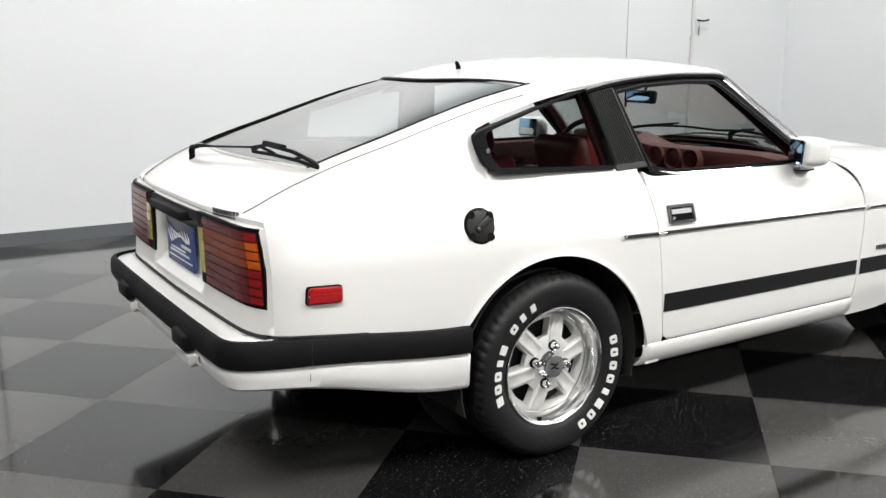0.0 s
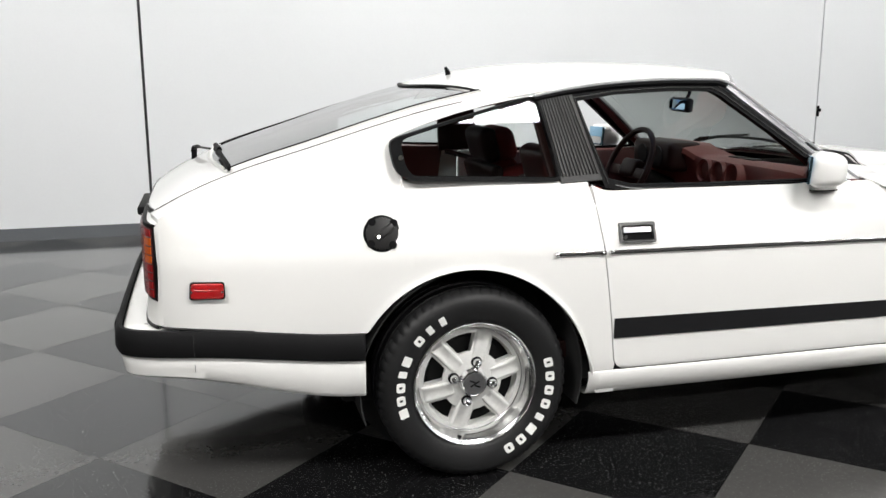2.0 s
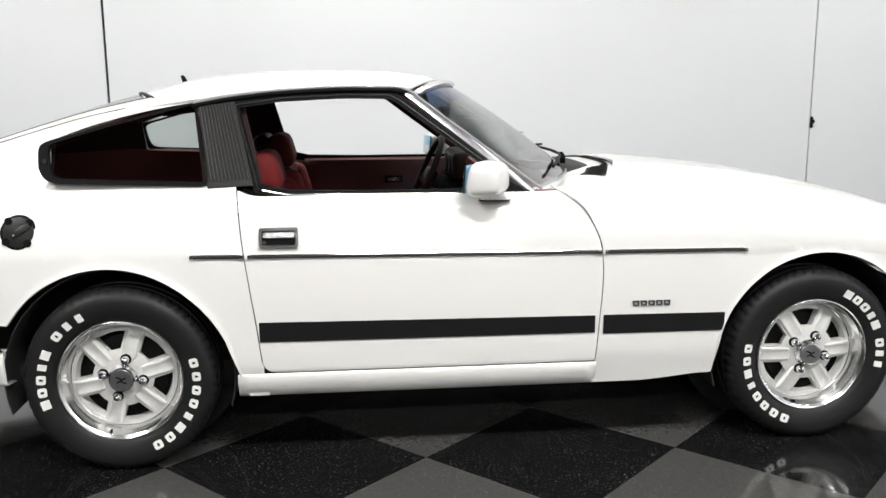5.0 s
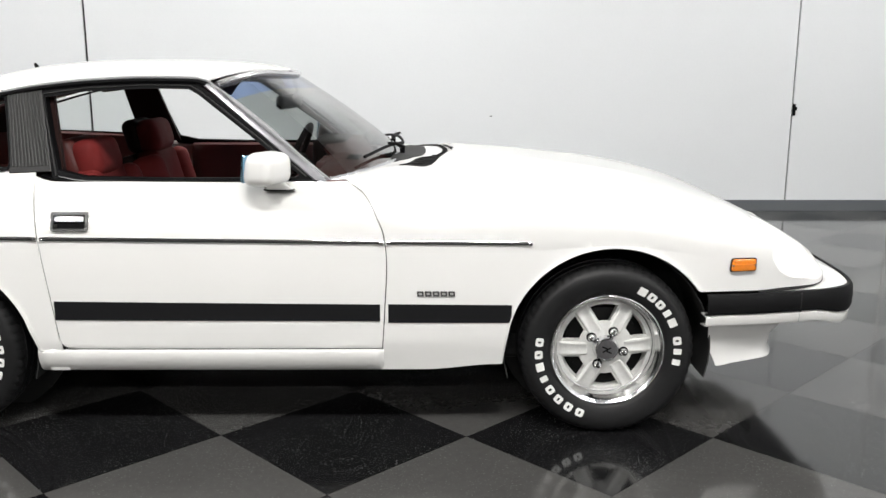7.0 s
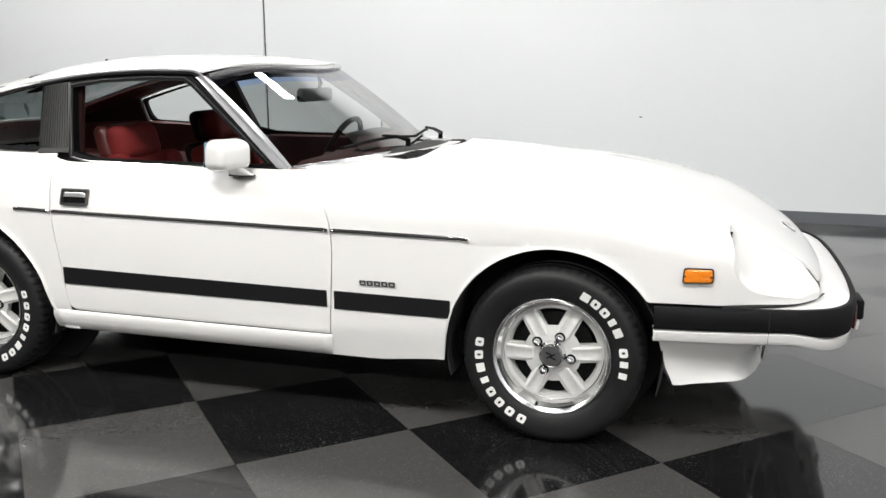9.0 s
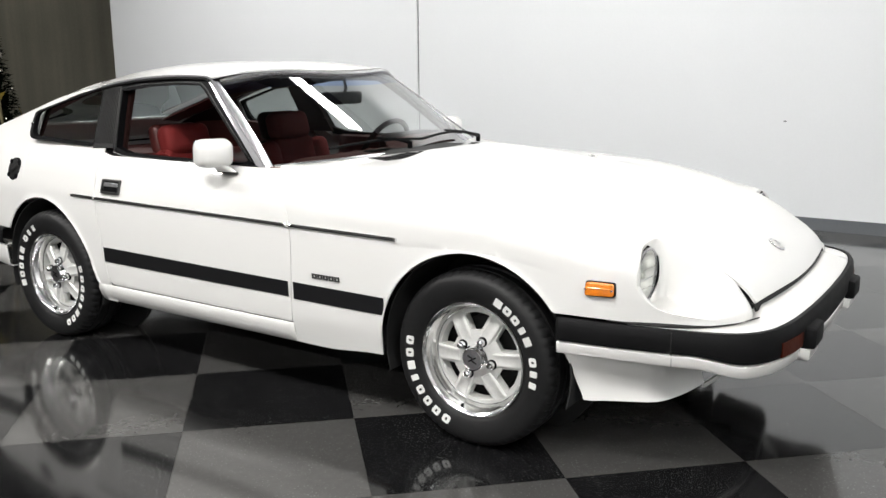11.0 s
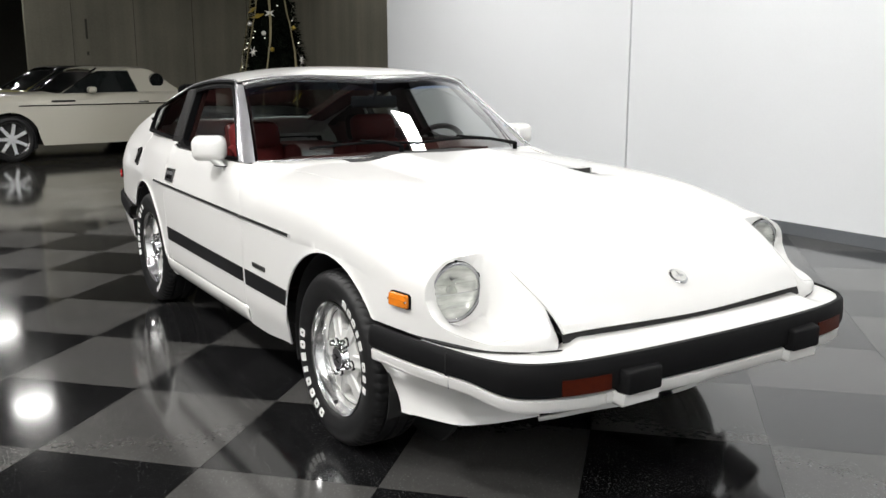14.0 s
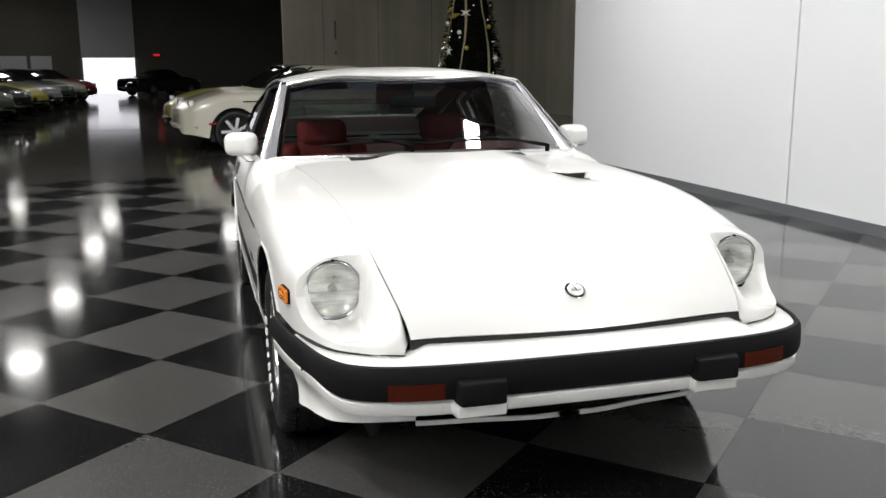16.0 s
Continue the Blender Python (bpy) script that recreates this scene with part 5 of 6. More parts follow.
def letter_bm(kind):
    """A plain block, a narrower block or a block with a slot, in the x-z plane."""
    w, h, d = (0.030, 0.028, 0.0032) if kind != "N" else (0.020, 0.027, 0.0032)
    out = rounded([(-w / 2, 0, -h / 2), (w / 2, 0, -h / 2), (w / 2, 0, h / 2), (-w / 2, 0, h / 2)], 0.008 if kind == "R" else 0.003, 3)
    bm = bmesh.new()
    if kind == "R":
        inn = [Vector((p[0] * 0.26, 0, p[2] * 0.42)) for p in out]
        o0, i0 = [bm.verts.new(p) for p in out], [bm.verts.new(p) for p in inn]
        o1, i1 = [bm.verts.new((p[0], d, p[2])) for p in out], [bm.verts.new((p[0], d, p[2])) for p in inn]
        n = len(out)
        for k in range(n):
            j = (k + 1) % n
            bm.faces.new((o1[k], o1[j], i1[j], i1[k]))
            bm.faces.new((o0[k], o0[j], o1[j], o1[k]))
            bm.faces.new((i1[k], i1[j], i0[j], i0[k]))
    else:
        f0 = [bm.verts.new(p) for p in out]
        f1 = [bm.verts.new((p[0], d, p[2])) for p in out]
        n = len(out)
        bm.faces.new(f1)
        for k in range(n):
            j = (k + 1) % n
            bm.faces.new((f0[k], f0[j], f1[j], f1[k]))
    bmesh.ops.recalc_face_normals(bm, faces=bm.faces)
    return bm


def build_wheel(m, flip):
    w = new("wheel")
    w.parent = coupe
    w.matrix_local = m
    tagged(w, "alloy wheel with white lettered tyre")
    spoke0 = SPOKES[flip]
    put_mesh("tyre", *tyre_mesh(), TYRE, w, "black radial tyre")
    for a0, step, kinds in LETTERS[flip]:
        for k, kind in enumerate(kinds):
            bm = letter_bm(kind)
            bmesh.ops.transform(bm, matrix=pose(0, 0, 0, 0, 90 - (a0 + step * k), 0) @ pose(0, 0.1005, 0.2410, -9, 0, 0), verts=bm.verts)
            part("raised_letter", bm, LETTER, w, "", smooth=False)
    put_mesh("rim", *revolve([(0.191, 0.076), (0.1985, 0.083), (0.198, 0.0885), (0.195, 0.0895), (0.191, 0.0875), (0.188, 0.083), (0.1855, 0.081), (0.182, 0.064), (0.179, 0.060), (0.176, 0.050), (0.171, 0.034), (0.166, 0.031), (0.164, 0.0), (0.164, -0.09), (0.19, -0.09)], 72), ALLOY, w, "machined alloy rim")
    put_mesh("brake_disc", *revolve([(0.164, -0.04), (0.13, -0.04), (0.128, -0.022), (0.07, -0.022), (0.068, 0.0), (0.0, 0.0)], 40), BLACK_IN, w, "dark brake drum behind the spokes")
    radii = (0.02, 0.045, 0.074, 0.093, 0.097, 0.118, 0.138, 0.154, 0.158, 0.164, 0.172)
    heights = (0.055, 0.055, 0.053, 0.048, 0.047, 0.044, 0.040, 0.037, 0.036, 0.034, 0.031)
    verts, faces = [], []
    cols = 48
    for r, y in zip(radii, heights):
        half = radians(9.0 if r < 0.096 else 30.0 - math.degrees(math.asin(0.0305 / r)))
        if r > 0.157:
            half = radians(17.5)
        for k in range(6):
            c = radians(spoke0 + 30 + 60 * k)
            for d in (-math.pi / 6, -(math.pi / 6 + half) / 2, -half, -half / 2, 0, half / 2, half, (math.pi / 6 + half) / 2):
                verts.append((r * math.cos(c + d), y, r * math.sin(c + d)))
    for i in range(len(radii) - 1):
        for j in range(cols):
            if 4 <= i < 7 and 2 <= j % 8 < 6:
                continue
            j2 = (j + 1) % cols
            faces.append((i * cols + j, i * cols + j2, (i + 1) * cols + j2, (i + 1) * cols + j))
    face = put_mesh("wheel_face", verts, faces, ALLOY_PAINT, w, "silver six-spoke wheel centre")
    mod = face.modifiers.new("thickness", "SOLIDIFY")
    mod.thickness, mod.offset = 0.03, 1 if face.data.polygons[0].normal.y < 0 else -1
    face.modifiers.new("crisp_edges", "EDGE_SPLIT").split_angle = radians(70)
    for k in range(6):
        # a raised pad of even width with a shallow trough, open towards the rim
        rows = []
        for x, up in ((0.060, -0.004), (0.066, 0.003), (0.076, 0.0065), (0.120, 0.008), (0.151, 0.0075), (0.160, 0.001)):
            base = 0.0545 - (x - 0.05) * 0.165
            trough = 0.002 if 0.07 < x < 0.155 else 0.0
            row = []
            for z, f in ((-0.0305, 0), (-0.027, 0.75), (-0.024, 1), (-0.018, 1), (-0.0145, 2), (0.0, 2), (0.0145, 2), (0.018, 1), (0.024, 1), (0.027, 0.75), (0.0305, 0)):
                y = base - 0.002 if f == 0 else base + up * min(f, 1) - (trough if f == 2 else 0)
                row.append((x, y, z * (0.74 if x < 0.07 else 0.80 + 0.9 * (x - 0.07))))
            rows.append(row)
        bm = bmesh.new()
        grid = [[bm.verts.new(p) for p in r] for r in rows]
        for i in range(len(grid) - 1):
            for j in range(len(grid[0]) - 1):
                bm.faces.new((grid[i][j], grid[i][j + 1], grid[i + 1][j + 1], grid[i + 1][j]))
        bmesh.ops.transform(bm, matrix=pose(0, 0, 0, 0, -(spoke0 + 60 * k), 0), verts=bm.verts)
        part("spoke_pad", bm, ALLOY_PAINT, w)
    put_mesh("hub_cap", *revolve([(0.047, 0.052), (0.046, 0.060), (0.044, 0.062), (0.042, 0.075), (0.039, 0.080), (0.036, 0.081), (0.035, 0.0795), (0.0, 0.0795)], 32), CHROME, w, "chrome hub cap with dark emblem")
    part("cap_disc", cyl_bm(0.034, 0.003, 32, "Y", (0, 0.0805, 0)), CHROME_DARK, w, "grey emblem disc")
    for k, (cx, cz, ln, tilt) in enumerate(((0.0, 0.0, 0.034, 30), (0.008, 0.008, 0.02, -22), (-0.008, -0.008, 0.02, -22))):
        bm = box_bm(ln, 0.003, 0.005, 0.001, 1)
        bmesh.ops.transform(bm, matrix=pose(cx, 0.0825, cz, 0, tilt, 0), verts=bm.verts)
        part("cap_mark", bm, TRIM_BLACK, w)
    for k in range(4):
        a = radians(NUTS[flip][k])
        nut = put_mesh("wheel_nut", *revolve([(0.0135, 0.050), (0.0135, 0.064), (0.012, 0.073), (0.008, 0.078), (0.0, 0.080)], 14), CHROME, w)
        nut.matrix_local = pose(0.064 * math.cos(a), 0.004, 0.064 * math.sin(a))
        part("washer", cyl_bm(0.0175, 0.006, 20, "Y", (0.064 * math.cos(a), 0.0545, 0.064 * math.sin(a))), TRIM_BLACK, w)
    tube("valve", [(0.05, 0.050, -0.178), (0.045, 0.075, -0.172)], 0.005, TRIM_BLACK, w, "", 6)
    return w


for x, f in ((0.0, 0), (BASE, 1)):
    for s in (-1, 1):
        # the wheel's own y axis points outwards
        m = pose(x, s * 0.722, 0.306) @ (pose(0, 0, 0) if s > 0 else pose(0, 0, 0, 0, 0, 180))
        build_wheel(m, f)

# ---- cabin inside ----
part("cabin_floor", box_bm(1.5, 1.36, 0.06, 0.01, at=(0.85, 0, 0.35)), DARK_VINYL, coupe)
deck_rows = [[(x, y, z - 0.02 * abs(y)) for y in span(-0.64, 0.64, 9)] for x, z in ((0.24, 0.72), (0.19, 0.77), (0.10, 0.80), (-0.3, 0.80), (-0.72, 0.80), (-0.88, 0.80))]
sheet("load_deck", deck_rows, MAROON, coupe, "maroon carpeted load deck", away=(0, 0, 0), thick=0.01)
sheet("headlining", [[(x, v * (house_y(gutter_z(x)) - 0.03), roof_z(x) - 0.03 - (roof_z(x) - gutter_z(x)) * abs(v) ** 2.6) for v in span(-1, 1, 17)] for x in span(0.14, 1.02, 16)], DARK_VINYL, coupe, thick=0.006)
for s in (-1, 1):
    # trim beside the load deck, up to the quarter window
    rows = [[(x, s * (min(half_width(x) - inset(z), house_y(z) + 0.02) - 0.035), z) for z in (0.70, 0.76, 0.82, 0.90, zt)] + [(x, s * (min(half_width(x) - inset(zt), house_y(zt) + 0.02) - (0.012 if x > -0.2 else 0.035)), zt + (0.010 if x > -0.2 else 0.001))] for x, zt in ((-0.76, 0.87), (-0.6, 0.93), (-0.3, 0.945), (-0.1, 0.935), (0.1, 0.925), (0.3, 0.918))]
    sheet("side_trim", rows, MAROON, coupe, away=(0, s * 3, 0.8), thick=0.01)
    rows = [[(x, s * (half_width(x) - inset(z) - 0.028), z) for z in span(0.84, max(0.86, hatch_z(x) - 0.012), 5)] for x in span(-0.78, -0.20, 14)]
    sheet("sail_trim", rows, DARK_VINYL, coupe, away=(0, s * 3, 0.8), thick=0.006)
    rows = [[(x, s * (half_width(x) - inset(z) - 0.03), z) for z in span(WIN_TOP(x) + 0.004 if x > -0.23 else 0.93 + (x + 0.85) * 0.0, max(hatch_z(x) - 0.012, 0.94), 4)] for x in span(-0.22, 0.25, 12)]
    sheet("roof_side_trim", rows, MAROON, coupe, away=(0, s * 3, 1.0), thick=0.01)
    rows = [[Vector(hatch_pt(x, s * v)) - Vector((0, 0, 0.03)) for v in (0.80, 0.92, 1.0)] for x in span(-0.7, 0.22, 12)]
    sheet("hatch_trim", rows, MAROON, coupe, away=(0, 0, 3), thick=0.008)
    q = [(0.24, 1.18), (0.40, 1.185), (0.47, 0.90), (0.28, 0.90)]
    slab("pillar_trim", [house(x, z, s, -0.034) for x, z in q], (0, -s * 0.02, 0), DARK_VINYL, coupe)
    # door card
    rows = []
    for x in span(0.53, 1.45, 14):
        rows.append([(x, s * y, z) for y, z in ((0.716, 0.889), (0.690, 0.880), (0.682, 0.845), (0.676, 0.72), (0.655, 0.66), (0.60, 0.645), (0.60, 0.61), (0.66, 0.58), (0.672, 0.36))])
    card = sheet("door_card", rows, MAROON, door if s > 0 else coupe, "maroon vinyl door lining", away=(0.9, s * 3, 0.7), thick=0.01, crisp=False)
    card.parent = coupe
    part("pull_handle", box_bm(0.06, 0.016, 0.018, 0.004, at=(0.958, s * 0.672, 0.785)), CHROME, card, "chrome inside door handle")
    part("latch_dish", box_bm(0.09, 0.008, 0.036, 0.003, at=(0.958, s * 0.678, 0.785)), BLACK_IN, card)
    # seat
    seat = new("front_seat")
    seat.parent = coupe
    seat.matrix_local = pose(0.0, s * 0.355, 0)
    tagged(seat, "red velour bucket seat with maroon bolsters")

    def cushion(name, sx, sy, sz, m, mat, bevel, bow=0.0):
        bm = box_bm(sx, sy, sz, bevel, 4)
        bmesh.ops.subdivide_edges(bm, edges=[e for e in bm.edges if e.calc_length() > 0.08], cuts=3, use_grid_fill=True)
        for v in bm.verts:
            v.co.x += bow * (1 - (2 * v.co.y / sy) ** 2) * (1 if v.co.x > 0 else 0.3)
        bmesh.ops.transform(bm, matrix=m, verts=bm.verts)
        return part(name, bm, mat, seat)

    cushion("seat_cushion", 0.50, 0.46, 0.15, pose(0.93, 0, 0.48, 0, -8, 0), RED_CLOTH, 0.05)
    lean = -15
    cushion("backrest", 0.12, 0.30, 0.52, pose(0.51, 0, 0.645, 0, lean, 0), RED_CLOTH, 0.04, -0.015)
    for k in (-1, 1):
        cushion("bolster", 0.15, 0.10, 0.50, pose(0.525, k * 0.19, 0.635, 0, lean, 0), RED_CLOTH, 0.045)
    # the driver's seat backs take the darker vinyl, with shade put into the colour
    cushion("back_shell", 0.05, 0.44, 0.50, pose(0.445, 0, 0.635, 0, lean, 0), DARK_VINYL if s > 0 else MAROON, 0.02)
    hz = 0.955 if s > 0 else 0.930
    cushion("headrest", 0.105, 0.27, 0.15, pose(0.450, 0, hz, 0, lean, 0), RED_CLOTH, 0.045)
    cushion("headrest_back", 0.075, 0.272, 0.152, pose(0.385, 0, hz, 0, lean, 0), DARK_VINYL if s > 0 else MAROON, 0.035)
    tube("belt", [(0.30, s * 0.30, 0.90), (0.45, s * 0.24, 0.86), (0.62, s * 0.16, 0.62)], 0.012, DARK_VINYL, seat, "", 6, 2.0)

# fascia
prof = [(1.60, 0.868), (1.50, 0.888), (1.40, 0.899), (1.33, 0.900), (1.30, 0.892), (1.292, 0.872), (1.30, 0.79), (1.33, 0.71), (1.40, 0.62), (1.50, 0.5)]
rows = []
for y in span(-0.69, 0.69, 41):
    lim = ws_bot(y / 0.7).x - 0.035
    hump = sstep(0.12, 0.2, y) * (1 - sstep(0.52, 0.6, y))
    mid = sstep(-0.22, -0.16, y) * (1 - sstep(0.06, 0.12, y))
    side = sstep(0.5, 0.69, abs(y))
    rows.append([(min(x, lim) - 0.06 * hump * (0.84 < z < 0.898) - 0.02 * mid * (z < 0.898) - 0.0 + 0.05 * side * (x < 1.5) * 1.0, y, z + 0.045 * hump * sstep(1.58, 1.40, x) * (z > 0.86) - 0.03 * side) for x, z in prof])
fascia = sheet("fascia", rows, FASCIA_LIT, coupe, "maroon padded dashboard with three gauge pods", away=(1.9, 0, 0.5), thick=0.008)
for y in (0.018, -0.086, -0.19):
    # a round pod with a hooded top
    m = pose(1.272, y, 0.846, 8, 0, 90)
    pod = put_mesh("gauge_pod", *revolve([(0.050, -0.03), (0.050, 0.008), (0.046, 0.018), (0.041, 0.014), (0.040, -0.03)], 28), FASCIA_LIT, fascia)
    pod.matrix_local = m
    face = put_mesh("gauge_face", *revolve([(0.040, -0.016), (0.0, -0.016)], 24), BLACK_IN, fascia)
    face.matrix_local = m
for y in (-0.02, -0.12):
    part("air_vent", box_bm(0.05, 0.075, 0.006, 0.002, at=(1.40, y, 0.901)), BLACK_IN, fascia)
part("instrument_hood", box_bm(0.17, 0.36, 0.13, 0.03, 3, at=(1.275, 0.36, 0.885)), DARK_VINYL, fascia, "dark instrument binnacle")
for y in (0.29, 0.43):
    part("dial", cyl_bm(0.045, 0.006, 28, "X", (1.188, y, 0.885)), BLACK_IN, fascia)
part("glovebox_lid", box_bm(0.02, 0.34, 0.12, 0.006, at=(1.300, -0.45, 0.76)), MAROON, fascia)
part("console", box_bm(0.75, 0.2, 0.28, 0.03, 3, at=(0.95, 0, 0.47)), DARK_VINYL, coupe)
# steering wheel
wheel_m = pose(1.086, 0.37, 0.832, 0, -66, 0)
pts = [(0.182 * math.cos(a), 0.182 * math.sin(a), 0) for a in span(0, 2 * math.pi, 41)]
vs, fs = [], []
for i in range(40):
    a = 2 * math.pi * i / 40
    for k in range(10):
        b = 2 * math.pi * k / 10
        r = 0.182 + 0.0135 * math.cos(b)
        vs.append((r * math.cos(a), r * math.sin(a), 0.0135 * math.sin(b)))
steer = put_mesh("steering_wheel", vs, grid_faces(40, 10, True, True), DARK_VINYL, coupe, "dark two-spoke steering wheel")
steer.matrix_local = wheel_m
part("wheel_boss", box_bm(0.09, 0.15, 0.05, 0.02, 3, at=(0, 0, -0.02)), DARK_VINYL, steer)
for k in (-1, 1):
    part("wheel_spoke", box_bm(0.05, 0.16, 0.018, 0.006, 2, at=(-0.02, k * 0.1, -0.012)), DARK_VINYL, steer)
part("steering_column", cyl_bm(0.035, 0.28, 20, "Z", (0, 0, -0.16)), BLACK_IN, steer)
# rear view mirror
rv = part("rear_view_mirror", box_bm(0.03, 0.23, 0.058, 0.014, 3), BLACK_IN, coupe, "black framed rear view mirror")
rv.matrix_local = pose(1.13, 0.0, 1.123, 0, 4, -12)
part("mirror_glass", box_bm(0.004, 0.205, 0.042, 0.006, 2, at=(-0.015, 0, 0)), MIRROR, rv)
tube("mirror_stalk", [(0.012, 0, 0.01), (0.03, 0, 0.05), (0.01, 0, 0.10)], 0.008, BLACK_IN, rv, "", 8)

# ---- light fittings ----
GLOW = emission("lit_diffuser", (1.0, 0.985, 0.96), 14.0)
WHITE_METAL = material("white_enamel", (0.75, 0.75, 0.75), 0.4, grain=0.03, scale=60)


def strip_light(x, y, z, sx, sy):
    t = thing("strip_light", pose(x, y, z), "long white ceiling strip light, lit", "ceiling light", "strip lights over the bay")
    part("housing", box_bm(sx + 0.1, sy + 0.1, 0.06, 0.01, at=(0, 0, 0.04)), WHITE_METAL, t)
    part("diffuser", box_bm(sx, sy, 0.012, 0.003, at=(0, 0, 0.0)), GLOW, t, "lit diffuser")
    for k in (-1, 1):
        tube("hanger", [(k * sx * 0.4, 0, 0.06), (k * sx * 0.4, 0, 6.0 - z)], 0.004, WHITE_METAL, t, "", 6)


# ---- bits on the wall ----
def wall_latch(x, z):
    t = thing("wall_latch", pose(x, WALL_Y, z), "small black latch at the wall panel joint", "latch")
    part("plate", box_bm(0.026, 0.012, 0.10, 0.004, at=(0, -0.006, 0)), TRIM_BLACK, t)
    part("catch", box_bm(0.02, 0.016, 0.03, 0.004, at=(0.012, -0.016, 0.01)), TRIM_BLACK, t)


wall_latch(4.86, 0.885)
pipe = thing("wall_conduit", pose(5.79, WALL_Y, 0), "thin white conduit with a small black hook", "conduit")
tube("tube", [(0, -0.02, 0.1), (0, -0.02, 6.0)], 0.016, WHITE_METAL, pipe, "", 8)
for z in (1.32, 1.55):
    part("clip", box_bm(0.05, 0.03, 0.03, 0.004, at=(0, -0.02, z)), WHITE_METAL, pipe)
tube("hook", [(0.05, -0.03, 1.74), (0.12, -0.06, 1.73), (0.2, -0.06, 1.745)], 0.009, TRIM_BLACK, pipe, "black hook", 6)
tube("cable", [(0.08, -0.03, 1.74), (0.075, -0.04, 1.66), (0.085, -0.03, 1.58)], 0.006, TRIM_BLACK, pipe, "", 6)
part("wall_scuff", box_bm(0.022, 0.002, 0.009, at=(2.23, WALL_Y - 0.0015, 0.825)), BASE_GREY, wall_north)

# joints of the concrete wall
for y in (2.9, 4.6, 6.3, 8.0):
    box_thing("joint", -21.998, -21.985, y - 0.006, y + 0.006, 0, 6, HALL_DARK, parent=wall_concrete)
for z0, z1 in ((2.2, 2.75), (1.75, 1.85)):
    box_thing("stain", -21.998, -21.99, 3.24, 3.30, z0, z1, HALL_DARK, parent=wall_concrete)


# ---- decorated tree ----
NEEDLE = material("dark_green_needles", (0.003, 0.0045, 0.0025), 0.85, spec=0.05, grain=0.4, scale=30)
GOLD = material("gold_ribbon", (0.40, 0.29, 0.05), 0.35, metal=0.5, grain=0.2, scale=40)
CREAM = material("cream_ribbon", (0.17, 0.145, 0.075), 0.7, grain=0.2, scale=50)
SILVER = material("silver_star_flower", (0.6, 0.58, 0.54), 0.5, grain=0.15, scale=50)
FAIRY = emission("lit_fairy_lamp", (1.0, 0.95, 0.8), 1.6)
BARK = material("brown_bark", (0.05, 0.035, 0.025), 0.85, grain=0.3, scale=30)


